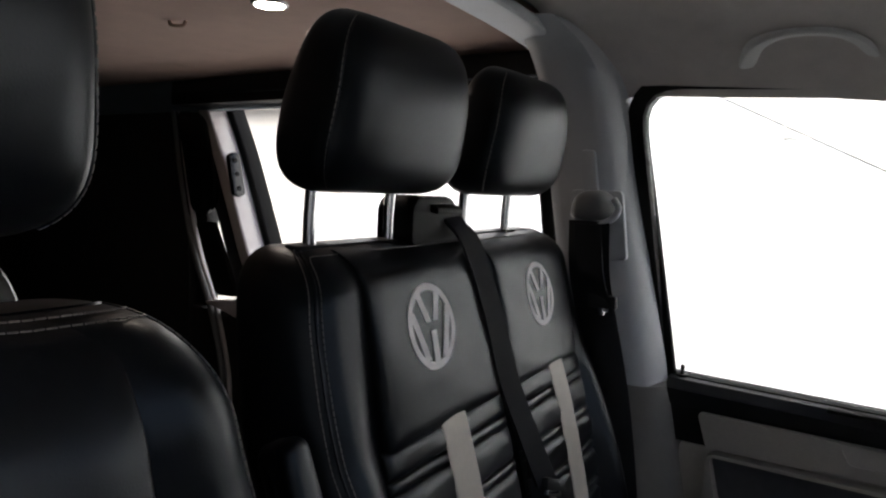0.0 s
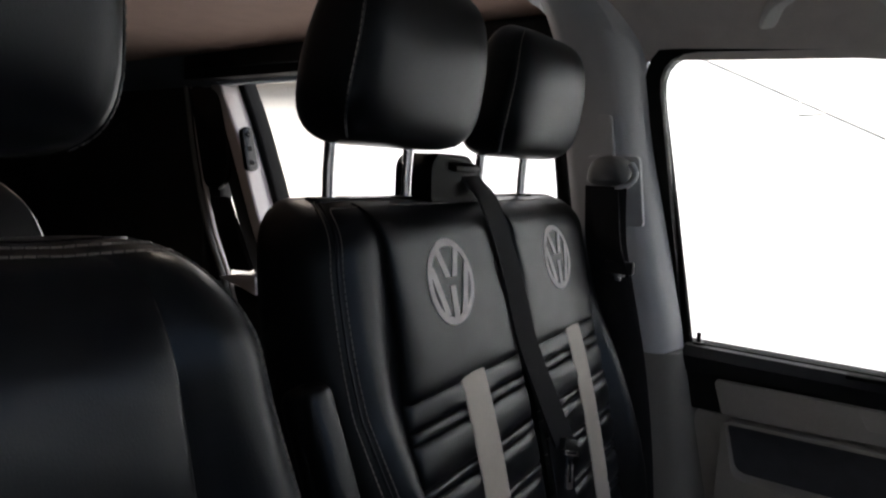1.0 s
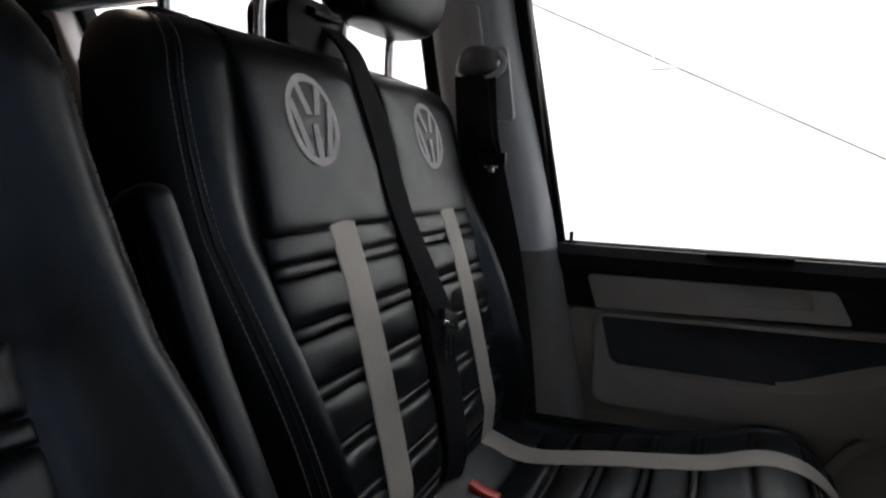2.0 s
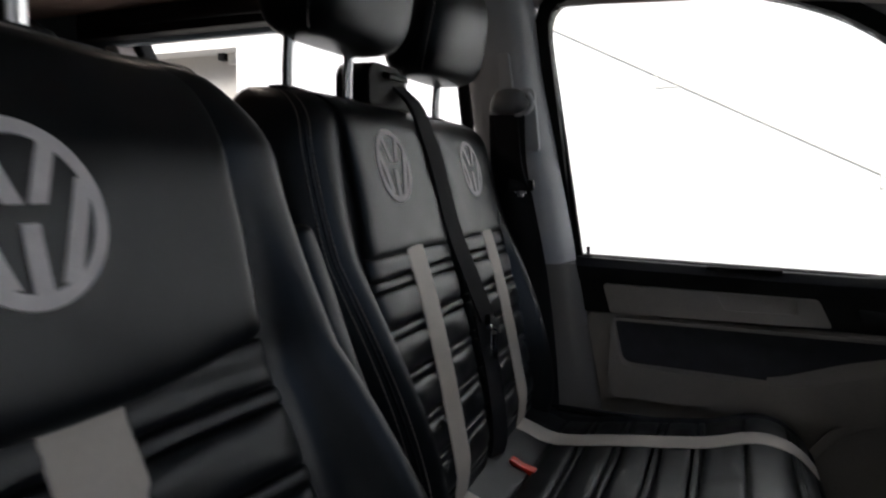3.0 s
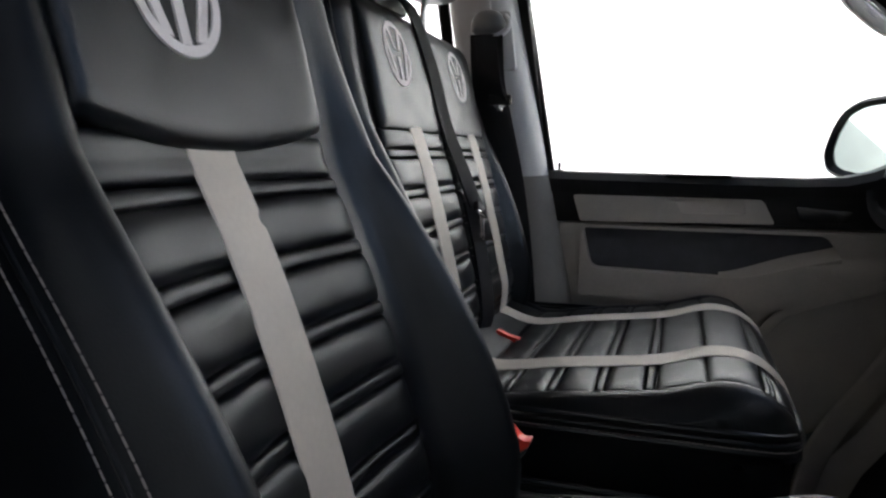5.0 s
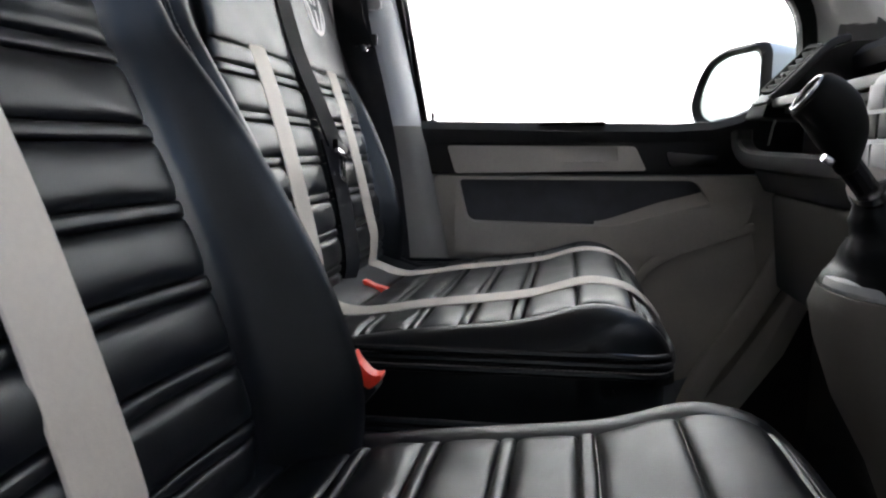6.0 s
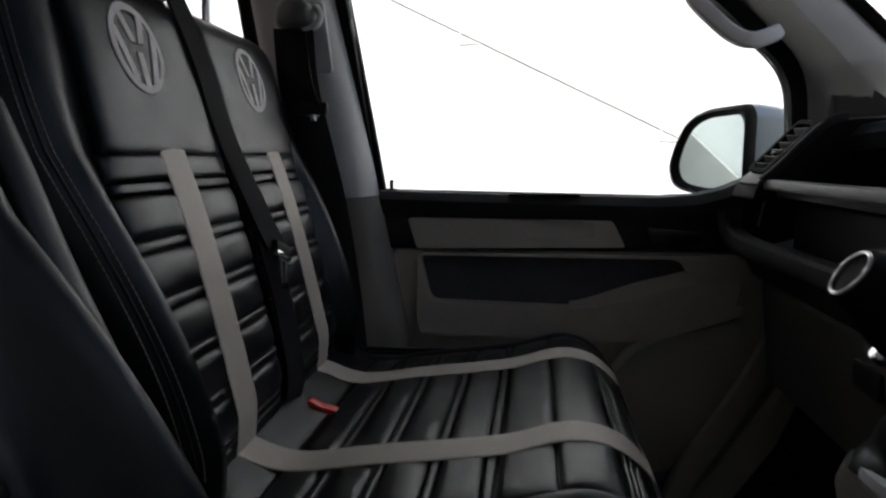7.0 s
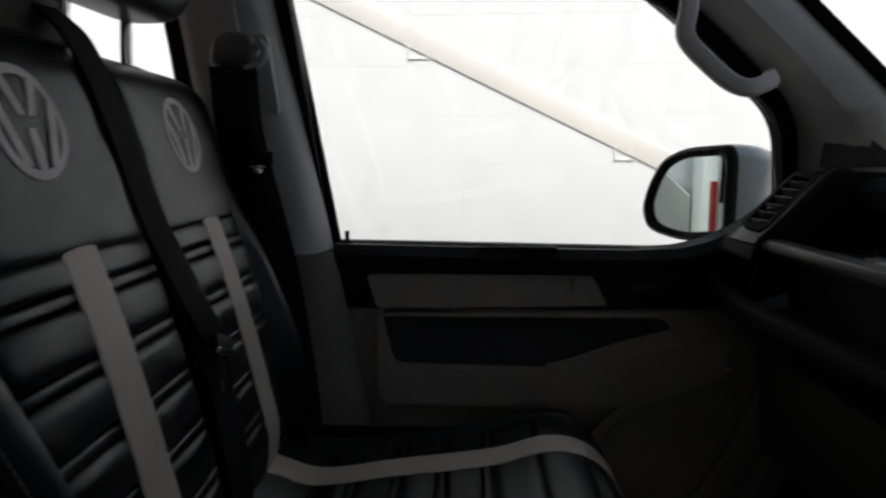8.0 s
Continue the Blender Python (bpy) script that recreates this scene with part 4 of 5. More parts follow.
frame_l = rounded([(-1.668, 1.80), (-1.543, 1.795), (-1.505, 1.66), (-1.498, 1.539), (-1.55, 1.50), (-1.60, 1.52)], [0.02, 0.05, 0.03, 0.03, 0.02, 0.03], 6)
part("post_recess", prism([(p.x, p.y) for p in frame_l], "y", 1.352, 1.37, 0.004), GLOSS_BLACK, side, "black glossy rear quarter pane")
low_l = rounded([(-1.585, 1.485), (-1.505, 1.49), (-1.40, 1.285), (-1.495, 1.28)], 0.015, 4)
part("post_hatch", prism([(p.x, p.y) for p in low_l], "y", 1.356, 1.37, 0.004), BLACK, side, "black lower post cover")
part("post_ledge", prism([(-1.515, 1.262), (-1.44, 1.276), (-1.36, 1.279), (-1.36, 1.225), (-1.42, 1.242), (-1.50, 1.256)], "y", 1.335, 1.40, 0.003), PAINT_IN, side, "pale painted ledge")

right = thing("wall_right", (-1.2, SIDE_R, FLOOR_Z), "dark closed side of the van behind the driver", "wall", kind="structure")
part("side_panel", box(-2.6, -0.42, SIDE_R, SIDE_R + 0.07, FLOOR_Z - 0.1, 1.915, 0.006), BLACK, right)
part("front_post", prism([(-0.42, FLOOR_Z), (-0.20, FLOOR_Z), (-0.22, 1.25), (-0.32, 1.86), (-0.42, 1.86)], "y", SIDE_R + 0.02, SIDE_R + 0.11, 0.02, 3), RUBBER, right)
rbelt = thing("seat_belt", (-0.22, -0.09, FLOOR_Z), "black belt with chrome tongue beside the driver seat", "seat belt")
webbing([(-0.30, -0.105, 1.62), (-0.262, -0.075, 1.50), (-0.222, -0.050, 1.40), (-0.20, -0.055, 1.25), (-0.185, -0.08, 1.0), (-0.18, -0.11, 0.75)], 0.047, ((1, 0.35, 0), (1, 0.3, 0)), rbelt)
part("tongue", moved(box(-0.018, 0.016, -0.0025, 0.0025, -0.0025, 0.0025, 0.001), pose(-0.189, -0.071, 1.397, 0, 14, 40)), CHROME, rbelt, "chrome belt tongue")

rear = thing("wall_rear", (-2.6, MID, FLOOR_Z), "dark closed tail of the van", "wall", kind="structure")
part("tail_panel", box(-2.68, -2.6, SIDE_R, 1.43, FLOOR_Z - 0.1, 1.915, 0.006), BLACK, rear)

led = thing("ceiling_light", (-0.739, 0.854, 1.886), "lit round white downlight in the headliner", "ceiling light")
cx, cy = -0.739, 0.854
part("bezel", tube([(cx + 0.025 * math.cos(a * 0.2618), cy + 0.025 * math.sin(a * 0.2618), 1.885) for a in range(24)], 0.004, 8, True), SATIN, led, "silver bezel")
part("lens", prism([(cx + 0.0225 * math.cos(a * 0.2618), cy + 0.0225 * math.sin(a * 0.2618)) for a in range(24)], "z", 1.881, 1.888, 0.001), LED, led, "glowing lens")
hook = thing("coat_hook", (-0.99, 0.871, 1.886), "small brown hook in the rear headliner", "hook")
part("hook_body", tube(smooth_line([(-1.004, 0.866, 1.888), (-1.001, 0.866, 1.880), (-0.979, 0.875, 1.879), (-0.975, 0.877, 1.888)], 5), 0.003, 8), LINER_REAR, hook)

# grab handles
grab = thing("grab_handle", (-0.05, 1.2, 1.83), "grey roof grab handle above the door", "grab handle", "grab handles")
part("bar", sweep(smooth_line([(-0.118, 1.268, 1.828), (-0.114, 1.240, 1.828), (-0.098, 1.208, 1.846), (-0.063, 1.192, 1.857), (-0.008, 1.190, 1.856), (0.030, 1.204, 1.845), (0.052, 1.236, 1.826), (0.056, 1.262, 1.824)], 7), oblong(0.026, 0.024, 0.009), up=(0, 0, 1)), PALE_TRIM, grab)
grab2 = thing("grab_handle", (0.42, 1.25, 1.55), "grey grab handle on the windscreen pillar", "grab handle", "grab handles")
part("bar", sweep(smooth_line([(dx - 0.018, dy - 0.012, dz + 0.018) for dx, dy, dz in [(0.366, 1.29, 1.668), (0.356, 1.250, 1.652), (0.345, 1.222, 1.622), (0.341, 1.214, 1.584), (0.372, 1.213, 1.549), (0.405, 1.213, 1.522), (0.434, 1.216, 1.513), (0.470, 1.240, 1.524), (0.492, 1.285, 1.536)]], 7), oblong(0.026, 0.022, 0.009), up=(0, 1, 0)), PALE_TRIM, grab2)

# windscreen pillar trim
apil = thing("a_pillar", (0.6, 1.3, 1.4), "pale grey windscreen pillar trim with tweeter grille", "pillar trim", kind="structure")

A_PTS = [(0.06, 1.812), (0.24, 1.758), (0.373, 1.662), (0.484, 1.563), (0.563, 1.472), (0.575, 1.40), (0.58, 1.30)]
B_PTS = [(0.285, 1.837), (0.414, 1.763), (0.522, 1.657), (0.606, 1.578), (0.680, 1.508), (0.780, 1.415), (0.885, 1.321)]
rings = []
for (ax, az), (bx, bz) in zip(A_PTS, B_PTS):
    ya = tumble(az) + 0.01
    a, b = Vector((ax, ya, az)), Vector((bx, 1.285 + 0.02 * (1.8 - bz), bz))
    mid = (a + b) / 2 + Vector((-0.012, -0.052, -0.008))
    rings.append([a + Vector((-0.004, 0.02, -0.002)), a + Vector((0.004, -0.006, 0)), a.lerp(mid, 0.35) + Vector((0, -0.006, 0)), mid, mid.lerp(b, 0.6) + Vector((0, -0.010, 0)), b + Vector((0, -0.002, 0)), b + Vector((0.02, 0.03, 0.02)), a + Vector((0.06, 0.06, 0.03))])
cols = [smooth_line([r[j] for r in rings], 6) for j in range(8)]
part("trim", loft([[cols[j][i] for j in range(8)] for i in range(len(cols[0]))]), PALE_TRIM, apil, angle=60)
tw = rounded([(0.590, 1.477), (0.627, 1.472), (0.657, 1.436), (0.655, 1.416), (0.596, 1.415)], 0.004, 4)
on_trim = lambda g: (lambda p: 1.385 - 1.16 * (p[0] - 0.575) - g)
part("tweeter_grille", prism([(p.x, p.y) for p in tw], "y", on_trim(0.030), on_trim(-0.02), 0.002), GRILLE, apil, "dark grey tweeter grille")
for k in range(11):
    z = 1.421 + 0.0043 * k
    x1 = 0.652 - 0.0030 * max(0, k - 3)
    part("slat", prism([(0.601, z), (x1, z), (x1, z + 0.002), (0.601, z + 0.002)], "y", on_trim(0.0320), on_trim(0.029)), LIP_GREY, apil)
part("windscreen_edge", sweep(smooth_line([(x + 0.012, 1.29 + 0.02 * (1.8 - z), z + 0.008) for x, z in B_PTS], 6), oblong(0.018, 0.03, 0.005), up=(0, 1, 0)), RUBBER, apil, "black windscreen edge")

ws = thing("windscreen", (0.8, MID, 1.5), "clear raked windscreen", "windscreen", kind="structure")
wp = part("pane", loft([[(0.37, -0.02, 1.86), (0.37, 1.20, 1.86), (0.375, 1.20, 1.863), (0.375, -0.02, 1.863)], [(1.12, -0.10, 1.26), (1.12, 1.28, 1.26), (1.125, 1.28, 1.263), (1.125, -0.10, 1.263)]]), GLASS, ws)
wp.visible_shadow = False

# ---- dashboard ----
dash = thing("dashboard", (0.6, MID, FLOOR_Z), "black and warm grey dashboard with open shelf and air vent", "dashboard", kind="structure")
prof = [(1.15, 1.27), (0.95, 1.350), (0.80, 1.398), (0.66, 1.414), (0.605, 1.408), (0.588, 1.390), (0.593, 1.365), (0.66, 1.355), (1.15, 1.23)]
rings = []
for y in [-0.14, 0.05, 0.3, 0.6, 0.9, 1.1, 1.24, 1.30]:
    f = smoothstep(1.0, 1.30, y)
    rings.append([(x - 0.02 * f, y, z - 0.012 * f) for x, z in prof])
cols = [smooth_line([r[j] for r in rings], 4) for j in range(len(prof))]
part("top_pad", loft([[c[i] for c in cols] for i in range(len(cols[0]))]), BLACK, dash, "black soft dashboard top", angle=50)
# shelf
part("shelf_back", box(0.66, 0.70, 0.66, 1.27, 1.20, 1.375), BLACK, dash)
part("shelf_floor", box(0.470, 0.70, 0.66, 1.245, 1.284, 1.296, 0.003), BLACK, dash)
part("recess_edge", tube([(0.474, 1.262, 1.290), (0.468, 1.268, 1.260), (0.464, 1.272, 1.228)], 0.0022, 8), LIP_GREY, dash)
lip = smooth_line([(0.462, 1.262, 1.303), (0.465, 1.19, 1.3035), (0.467, 1.0, 1.304), (0.468, 0.8, 1.305), (0.468, 0.66, 1.305)], 6)
part("shelf_lip", sweep(lip, oblong(0.032, 0.017, 0.005)), SHELF_GREY, dash, "grey shelf lip")
# side cheek with the air vent
cheek = rounded([(0.432, 1.278), (0.440, 1.303), (0.462, 1.322), (0.530, 1.393), (0.575, 1.408), (0.63, 1.410), (0.70, 1.32), (0.70, 1.262)], 0.006, 4)
part("end_cheek", prism([(p.x, p.y) for p in cheek], "y", 1.209, 1.33, 0.004), RUBBER, dash)
part("lip_cap", moved(box(-0.020, 0.014, -0.038, 0.042, -0.004, 0.004, 0.003), pose(0.4505, 1.246, 1.3165, 0, -44, 4)), SHELF_GREY, dash, "grey end cap of the shelf lip")
vl = Vector((0.69, 0, 0.72)).normalized()
vs = Vector((-0.214, 0.975, -0.058))
vs = (vs - vl * vs.dot(vl)).normalized()
vm = Matrix((vl, vs, vl.cross(vs))).transposed().to_4x4()
vm.translation = Vector((0.487, 1.244, 1.364))
vent = part("air_vent", moved(ringed(oblong(0.116, 0.068, 0.012), oblong(0.098, 0.050, 0.008), "z", -0.012, 0.004), vm), RUBBER, dash, "black air vent")
part("vent_back", moved(box(-0.050, 0.050, -0.026, 0.026, -0.014, -0.010), vm), DEEP_BLACK, vent)
for k in range(6):
    part("vent_slat", moved(box(-0.0014, 0.0014, -0.0245, 0.0245, -0.010, 0.003, 0.0008), vm @ pose(-0.040 + 0.016 * k, 0, 0, 0, 24, 5)), SHELF_GREY, vent)
part("vent_tab", moved(box(-0.003, 0.003, -0.006, 0.006, -0.002, 0.006, 0.002), vm @ pose(-0.018, -0.004, 0.002)), SHELF_GREY, vent, "small vent thumb tab")
part("cheek_strip", sweep(smooth_line([(0.446, 1.208, 1.310), (0.470, 1.207, 1.333), (0.534, 1.208, 1.400), (0.566, 1.212, 1.412)], 6), oblong(0.014, 0.018, 0.005), up=(0, 1, 0)), BLACK, dash)
# lower bar and glovebox
bar = smooth_line([(0.418, 1.285, 1.255), (0.420, 1.275, 1.225), (0.428, 1.22, 1.203), (0.445, 1.05, 1.198), (0.458, 0.85, 1.196), (0.462, 0.68, 1.194)], 6)
part("lower_bar", sweep(bar, oblong(0.034, 0.036, 0.014)), RUBBER, dash, "rounded black lower dashboard bar")
part("recess_back", box(0.53, 0.56, 0.66, 1.29, 1.16, 1.27), BLACK, dash)
part("bar_skirt", prism([(p.x, p.y) for p in rounded([(0.44, 1.19), (0.54, 1.19), (0.54, 1.135), (0.465, 1.14)], 0.008, 4)], "y", 0.66, 1.285, 0.004), BLACK, dash)
gb = rounded([(0.478, 1.138), (0.56, 1.138), (0.60, 0.93), (0.50, 0.95)], 0.015, 4)
glove = part("glovebox_lid", prism([(p.x, p.y) for p in gb], "y", 0.74, 1.285, 0.008), GLOVE_SHADED, dash, "brown grey glovebox lid, colour darkened for shade")
part("glovebox_catch", box(0.478, 0.492, 0.86, 0.93, 1.065, 1.10, 0.005), BLACK, glove, "dark glovebox catch")
part("footwell", box(0.60, 0.66, SIDE_R + 0.05, 1.36, FLOOR_Z, 1.25), CARPET, dash)
part("footwell_side", box(0.40, 0.66, 1.375, 1.42, 0.56, 1.10, 0.004), CARPET, dash)
part("kick_panel", prism([(0.33, 0.56), (0.41, 0.56), (0.45, 0.66), (0.54, 0.80), (0.60, 0.95), (0.615, 1.05), (0.60, 1.10), (0.565, 1.10), (0.55, 0.95), (0.43, 0.75), (0.36, 0.66)], "y", 1.335, 1.42, 0.008), DOOR_GREY, dash, "warm grey kick panel")
part("driver_side_lower", box(0.52, 0.62, -0.12, 0.46, 0.95, 1.33, 0.02), BLACK, dash)
# centre stack
st = rounded([(0.425, 1.17), (0.445, 1.30), (0.50, 1.372), (0.62, 1.375), (0.62, 1.10), (0.47, 1.10)], 0.012, 4)
stack = part("centre_stack", prism([(p.x, p.y) for p in st], "y", 0.50, 0.795, 0.006), GREY_TRIM, dash, "grey centre stack")
for r in range(3):
    for c in range(6):
        z = 1.20 + 0.034 * r
        x = 0.425 + 0.02 * (z - 1.17) / 0.13
        part("switch", box(x - 0.0025, x + 0.01, 0.515 + 0.045 * c, 0.556 + 0.045 * c, z, z + 0.029, 0.003), BLACK if r == 1 else GREY_TRIM, stack)

items = thing("papers", (0.53, 0.95, 1.296), "small pale papers lying on the dashboard shelf", "papers")
part("card", moved(box(-0.03, 0.03, -0.045, 0.045, 0, 0.012, 0.002), pose(0.510, 0.965, 1.2965, 0, 0, 14)), PIPE, items)
part("sheet", moved(box(-0.05, 0.05, -0.07, 0.07, 0, 0.003, 0.001), pose(0.58, 1.03, 1.2965, 0, 0, -9)), DOOR_GREY, items)

cable = thing("cable", (0.58, 1.08, 1.296), "thin grey cable lying on the dashboard shelf", "cable")
part("lead", tube(smooth_line([(0.62, 1.20, 1.2985), (0.585, 1.16, 1.2985), (0.56, 1.09, 1.2985), (0.565, 1.02, 1.304), (0.535, 0.955, 1.3125), (0.545, 0.92, 1.2985)], 6), 0.0025, 8), LIP_GREY, cable)

# console and gear lever
con = thing("gear_console", (0.47, 0.6, 0.9), "warm grey gear lever console under the dashboard", "console")
rings = []
for z, cx, rx, ry in [(1.088, 0.452, 0.108, 0.098), (1.068, 0.456, 0.118, 0.106), (1.03, 0.462, 0.116, 0.106), (0.97, 0.475, 0.108, 0.10), (0.90, 0.50, 0.095, 0.092), (0.80, 0.525, 0.08, 0.085), (0.56, 0.545, 0.07, 0.08)]:
    rings.append([(cx + math.copysign(abs(math.cos(a)) ** 0.8, math.cos(a)) * rx, 0.6 + math.copysign(abs(math.sin(a)) ** 0.8, math.sin(a)) * ry, z) for a in [2 * math.pi * k / 36 for k in range(36)]])
part("housing", loft(rings), CONSOLE_GREY, con, angle=60)
part("rim", sweep([(0.452 + 0.098 * math.cos(a), 0.6 + 0.088 * math.sin(a), 1.092) for a in [2 * math.pi * k / 32 for k in range(32)]], circle(0.010, 8), closed=True), GREY_TRIM, con, "pale grey rim")
gear = thing("gear_lever", (0.44, 0.6, 1.12), "black gear lever with silver ringed knob and leather gaiter", "gear lever")
rings = []
for k in range(13):
    t = k / 12
    z = 1.092 + 0.095 * t
    r = 0.090 * (1 - t) ** 1.3 + 0.016 + 0.0018 * math.sin(t * 21)
    cx = 0.452 + (0.375 - 0.452) * t
    rings.append([(cx + r * (1 + 0.06 * math.sin(5 * a + 7 * t)) * math.cos(a), 0.6 + r * 0.9 * math.sin(a), z) for a in [2 * math.pi * q / 24 for q in range(24)]])
part("gaiter", loft(rings), LEATHER, gear, "black leather gaiter", angle=80)
part("shaft", tube([(0.389, 0.60, 1.165), (0.332, 0.549, 1.217)], 0.011, 12), GLOSS_BLACK, gear)
part("collar", tube([(0.372, 0.586, 1.186), (0.365, 0.578, 1.192)], 0.018, 16), CHROME, gear, "chrome collar")
axis = smooth_line([(0.336, 0.552, 1.204), (0.329, 0.543, 1.228), (0.319, 0.537, 1.250), (0.307, 0.535, 1.263), (0.294, 0.534, 1.271)], 5)
sizes = [(0.86 + 0.011 * i) * q for i, q in enumerate((0.009, 0.011, 0.013, 0.0152, 0.0176, 0.0198, 0.0216, 0.0230, 0.0240, 0.0246, 0.0248, 0.0248, 0.0246, 0.0243, 0.0239, 0.0234, 0.0228, 0.0221, 0.0213, 0.0202, 0.0185))]
rings = []
for i, (c, r) in enumerate(zip(axis, sizes)):
    kd = (axis[min(i + 1, 20)] - axis[max(i - 1, 0)]).normalized().lerp(Vector((-0.82, 0.03, 0.57)), (i / 20) ** 2).normalized()
    ks = kd.cross(Vector((0, 1, 0))).normalized()
    kw = kd.cross(ks)
    rings.append([c + ks * r * math.cos(a) + kw * r * math.sin(a) for a in [2 * math.pi * q / 24 for q in range(24)]])
knob = part("knob", loft(rings), RUBBER, gear, "black leather knob", angle=80)
part("knob_ring", tube([axis[-1] + kd * 0.001 + ks * 0.0168 * math.cos(a) + kw * 0.0168 * math.sin(a) for a in [2 * math.pi * q / 24 for q in range(24)]], 0.0014, 8, True), SATIN, knob, "silver ring on the knob")
part("release_clip", moved(box(-0.005, 0.005, -0.005, 0.005, -0.004, 0.004, 0.002), pose(0.314, 0.531, 1.215, 20, 30, 0)), CHROME, gear)

wheel = thing("steering_wheel", (0.38, 0.21, 1.25), "black leather steering wheel with satin spoke trim", "steering wheel")
wm = Matrix.Translation((0.352, 0.21, 1.36)) @ Matrix.Rotation(radians(24), 4, "Y")
circ = [wm @ Vector((0, 0.187 * math.cos(a), 0.187 * math.sin(a))) for a in [2 * math.pi * q / 56 for q in range(56)]]
part("rim", sweep(circ, circle(0.0155, 12), up=tuple(wm.to_3x3() @ Vector((1, 0, 0))), closed=True), LEATHER, wheel)
part("hub", moved(prism([(p.x, p.y) for p in rounded([(-0.075, -0.07), (0.075, -0.07), (0.085, 0.05), (-0.085, 0.05)], 0.04, 6)], "x", 0.0, 0.07, 0.012), wm), BLACK, wheel)
for sign in (-1, 1):
    part("spoke", moved(prism([(p.x, p.y) for p in rounded([(sign * 0.06, -0.03), (sign * 0.18, -0.012), (sign * 0.18, 0.03), (sign * 0.06, 0.03)], 0.008, 4)], "x", 0.004, 0.03, 0.004), wm), BLACK, wheel)
    arcp = [wm @ Vector((-0.010, sign * 0.178 * math.cos(a), 0.178 * math.sin(a))) for a in [radians(-64 + 4 * q) for q in range(7)]]
    part("rim_trim", sweep(arcp, oblong(0.016, 0.014, 0.005), up=tuple(wm.to_3x3() @ Vector((1, 0, 0)))), SATIN, wheel, "satin silver rim trim")
part("column", moved(tube([(0.05, 0, 0), (0.32, 0, -0.02)], 0.045, 16), wm), BLACK, wheel)

# ---- outside of the van ----
skin = thing("van_body", (-1.0, 1.45, 0.3), "silver blue van side with red tail lamp", "van body", kind="structure")
part("door_skin", prism([(-0.26, 0.40), (0.62, 0.40), (0.66, 1.22), (0.60, 1.262), (-0.25, 1.262)], "y", 1.431, 1.47, 0.006), PAINT, skin)
part("rear_quarter", prism([(-2.70, 0.40), (-1.70, 0.40), (-1.66, 1.86), (-2.66, 1.86)], "y", 1.431, 1.46, 0.006), PAINT, skin)
part("tail_lamp", prism([(p.x, p.y) for p in rounded([(-2.74, 0.95), (-2.64, 0.95), (-2.66, 1.28), (-2.72, 1.28)], 0.03, 4)], "y", 1.40, 1.50, 0.01), LAMP_RED, skin, "red tail lamp")
part("sill", box(-2.7, 0.62, SIDE_R, 1.46, 0.32, 0.46, 0.02), PAINT, skin)
part("nose", prism([(0.62, 0.40), (1.75, 0.40), (1.70, 0.85), (1.15, 1.20), (0.665, 1.22)], "y", SIDE_R + 0.02, 1.45, 0.03), PAINT, skin)

mir = thing("door_mirror", (0.5, 1.58, 1.28), "silver blue door mirror with black frame", "door mirror")
U, V, NRM = Vector((0.6, -0.8, 0)), Vector((0, 0, 1)), Vector((-0.8, -0.6, 0))
MC = Vector((0.452, 1.60, 1.353))
outl = rounded([(-0.110, -0.028), (-0.097, -0.066), (-0.070, -0.080), (-0.003, -0.091), (0.110, -0.080), (0.110, 0.082), (0.096, 0.103), (-0.003, 0.098), (-0.058, 0.076), (-0.091, 0.027)], 0.025, 4)
outl = [(p.x, p.y) for p in outl]


def mring(s, d, du=0.0):
    return [MC + U * (0.96 * a * s + du) + V * (b * s) - NRM * d for a, b in outl]


part("cap", loft([mring(1.0, 0.012), mring(1.03, 0.035), mring(1.0, 0.09, 0.008), mring(0.9, 0.14, 0.018), mring(0.7, 0.175, 0.028), mring(0.4, 0.195, 0.036)]), PAINT, mir, "silver blue mirror cap", angle=60)
part("frame", loft([mring(0.79, 0.010, 0.006), mring(0.81, -0.004, 0.006), mring(0.92, -0.012, 0.002), mring(1.0, -0.004), mring(1.02, 0.014), mring(0.9, 0.016)]), DEEP_BLACK, mir, "black mirror frame", angle=50)
turned = [[p + NRM * 0.014 * (p - MC).dot(U) for p in mring(0.805, d, 0.006)] for d in (-0.002, 0.006)]
part("glass", loft(turned), MIRROR, mir, "mirror glass", angle=30)
part("arm", sweep([(0.545, 1.45, 1.25), (0.535, 1.50, 1.255), (0.51, 1.56, 1.265)], oblong(0.07, 0.05, 0.02)), BLACK, mir, "black mirror foot")

# ---- yard ----
ground = single("ground", box(-60, 60, -60, 60, -0.2, 0.0), CONCRETE, "worn grey concrete yard", "ground", kind="structure")
wall = thing("wall_block", (0, 3.4, 0), "white painted blockwork wall", "wall", kind="structure")
part("core", box(-2.76, 9, 3.3108, 3.55, 0.0, 4.2), MORTAR, wall)
part("lintel", box(-9, -2.76, 3.3108, 3.55, 2.22, 4.2), MORTAR, wall, "white lintel over a recess")
gang = thing("wall_trunking", (0, 3.25, 1.8), "white sloping flat trunking on wall brackets", "trunking")
slope = lambda x: 1.793 - 0.488 * x + 0.048
part("trunk", sweep([(-2.4, 3.3070, slope(-2.4)), (3.2, 3.3070, slope(3.2))], oblong(0.009, 0.092, 0.003)), PIPE, gang)
for x in (-2.145, -1.215, -0.285, 0.65, 1.58):
    part("bracket", merged(box(x - 0.004, x + 0.004, 3.302, 3.3095, slope(x) - 0.105, slope(x) - 0.035, 0.002), box(x, x + 0.095, 3.304, 3.3095, slope(x) - 0.105, slope(x) - 0.100, 0.001)), PIPE, gang, "white bracket")
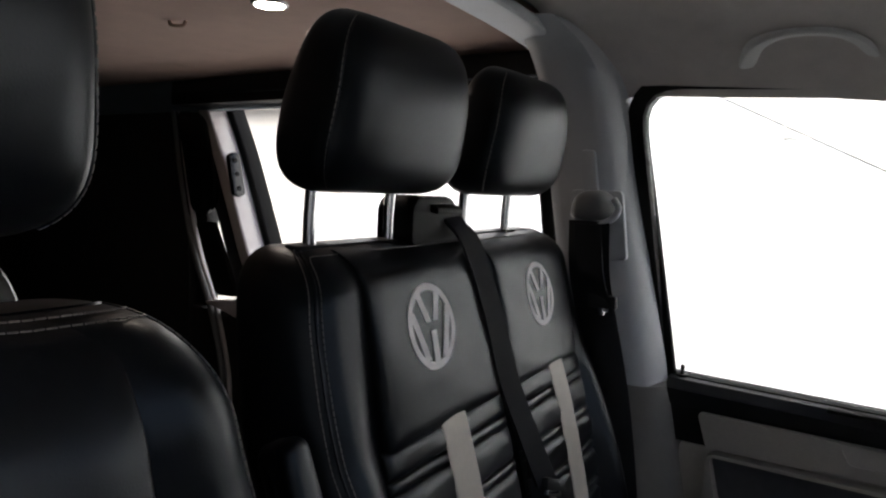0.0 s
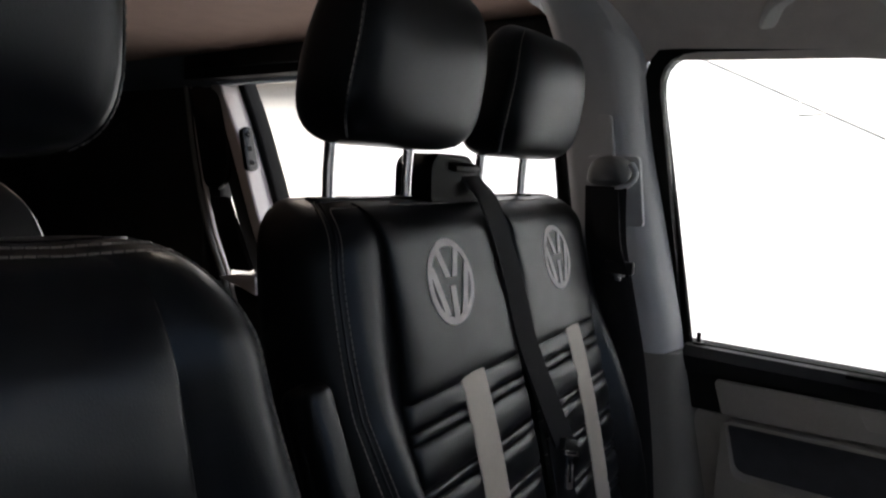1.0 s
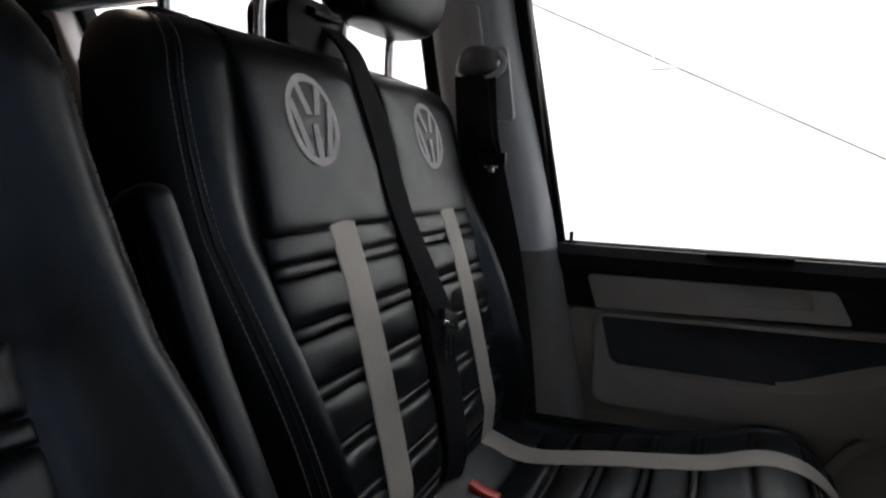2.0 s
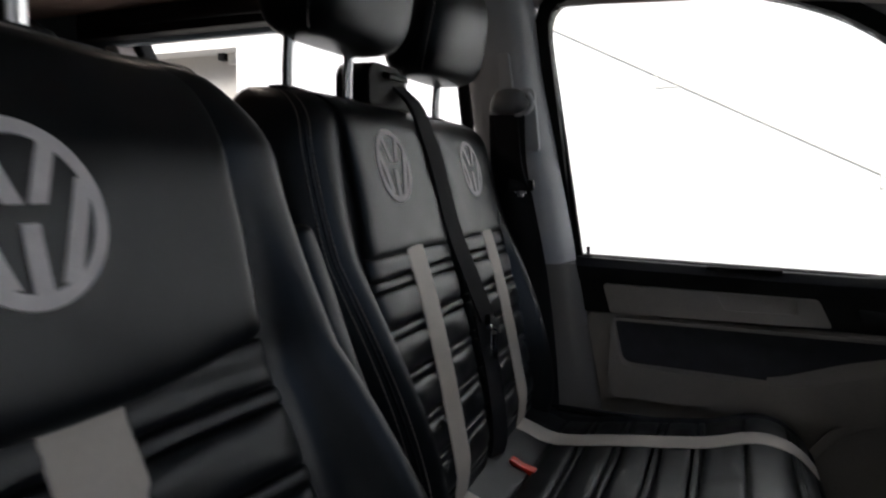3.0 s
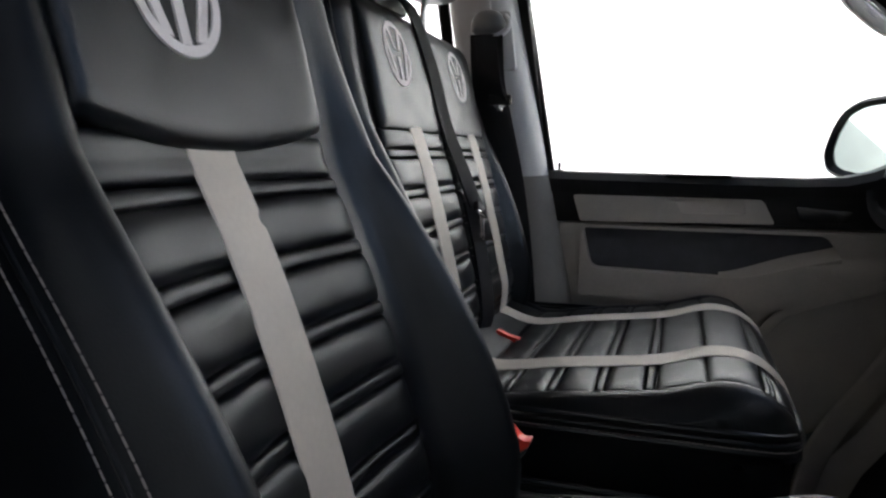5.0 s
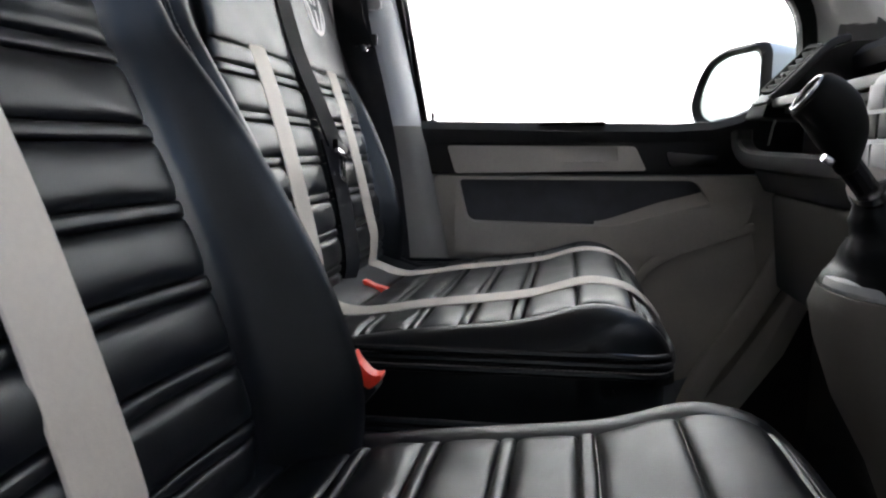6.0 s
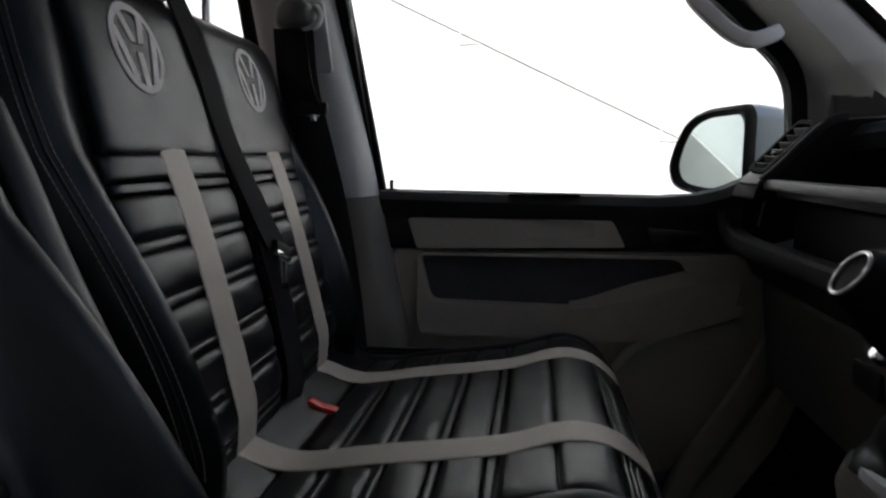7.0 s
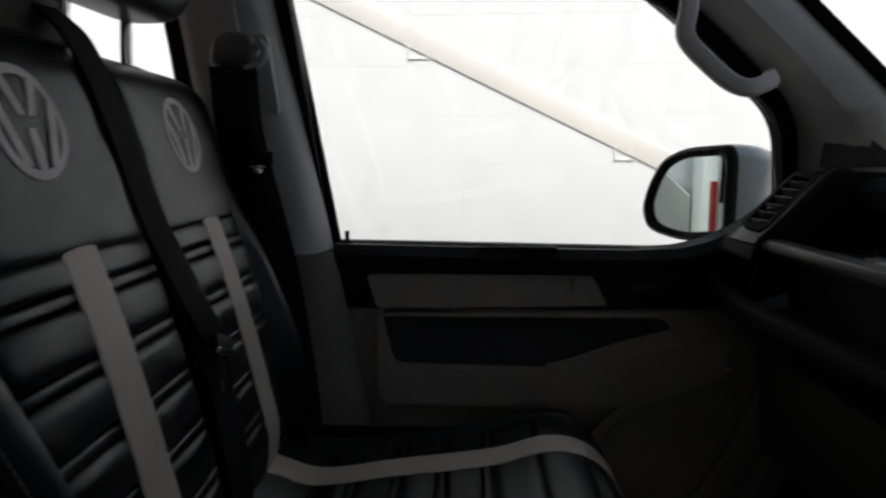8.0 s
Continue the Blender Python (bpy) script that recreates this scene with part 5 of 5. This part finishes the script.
board = thing("beige_board", (-3.6, 3.50, 0), "beige board closing a recess in the white wall", "board")
part("sheet", box(-9, -2.76, 3.50, 3.55, 0.0, 2.22), BEIGE, board)
part("box", box(-3.02, -2.97, 3.44, 3.50, 2.175, 2.22, 0.004), BLACK, board, "small dark box")
part("bracket", box(-2.955, -2.88, 3.46, 3.50, 2.15, 2.22, 0.004), PIPE, board, "small white bracket")

# wall blocks
bx = box(-0.2308, 0.2308, 3.3095, 3.33, 0.0002, 0.2233, 0.0009, 1)
blk = finish("block", bx, BLOCK)
for row in range(13):
    for col in range(-8, 7):
        x = -0.043 + 0.464 * col + (0.232 if row % 2 else 0)
        if x < -2.52 and row < 10:
            continue
        ob = new("block", blk)
        ob.parent = wall
        ob.location = (x, -3.4, 0.057 + 0.2235 * row)

# added wall, never in view: shuts out low sky and reflects light through the driver's door
yard = single("bounce_wall", box(-6, 6, -2.5, -2.3, 0.0, 4.0, 0.01), BOUNCE_RENDER, "unseen pale wall added to bounce light into the cab", "wall", kind="structure")
# added out of view: keeps sky and sun off the van, edges set for brightness
canopy = single("sky_blocker", prism([(p.x, p.y) for p in rounded([(-1.98, 3.35), (1.20, 2.99), (1.20, 3.09), (-1.98, 3.45)], 0.01, 2)], "x", -7, 1.9), BLOCKER_DARK, "unseen dark canopy added to block the sky above the van", "canopy", kind="structure")
back = thing("wall_rear", (-12, 2.2, 0), "white painted building wall far behind the van", "wall", kind="structure")
part("face", box(-12.3, -12.0, 0.6, 3.31, 0.0, 3.6, 0.01), BLOCK, back)
part("pilaster", box(-12.0, -11.85, 1.46, 1.66, 0.0, 3.6, 0.012), BLOCK, back)
part("ramp_side", prism([(1.70, 0.0), (3.30, 0.0), (3.30, 2.25), (1.70, 0.70)], "x", -11.99, -11.2, 0.012), PLASTER, back, "grey rendered sloping side of a ramp")
# added ahead of the van, out of view, to hold back low front sky
front = single("front_light_blocker", box(3.0, 3.2, -2.3, 1.6, 0.0, 2.3, 0.01), PLASTER, "unseen grey wall added ahead of the van to limit front light", "wall", kind="structure")
mark = thing("glass_mark", (-0.13, 1.41, 1.30), "faint etched stamp on the side window", "stamp")
for k, (a, b, z) in enumerate([(-0.006, 0.006, 0.0), (-0.009, 0.009, -0.005), (-0.004, 0.004, 0.005)]):
    part("bar", box(-0.141 + a, -0.141 + b, tumble(1.305 + z) + 0.0095, tumble(1.305 + z) + 0.0105, 1.305 + z, 1.3062 + z), PIPE, mark)
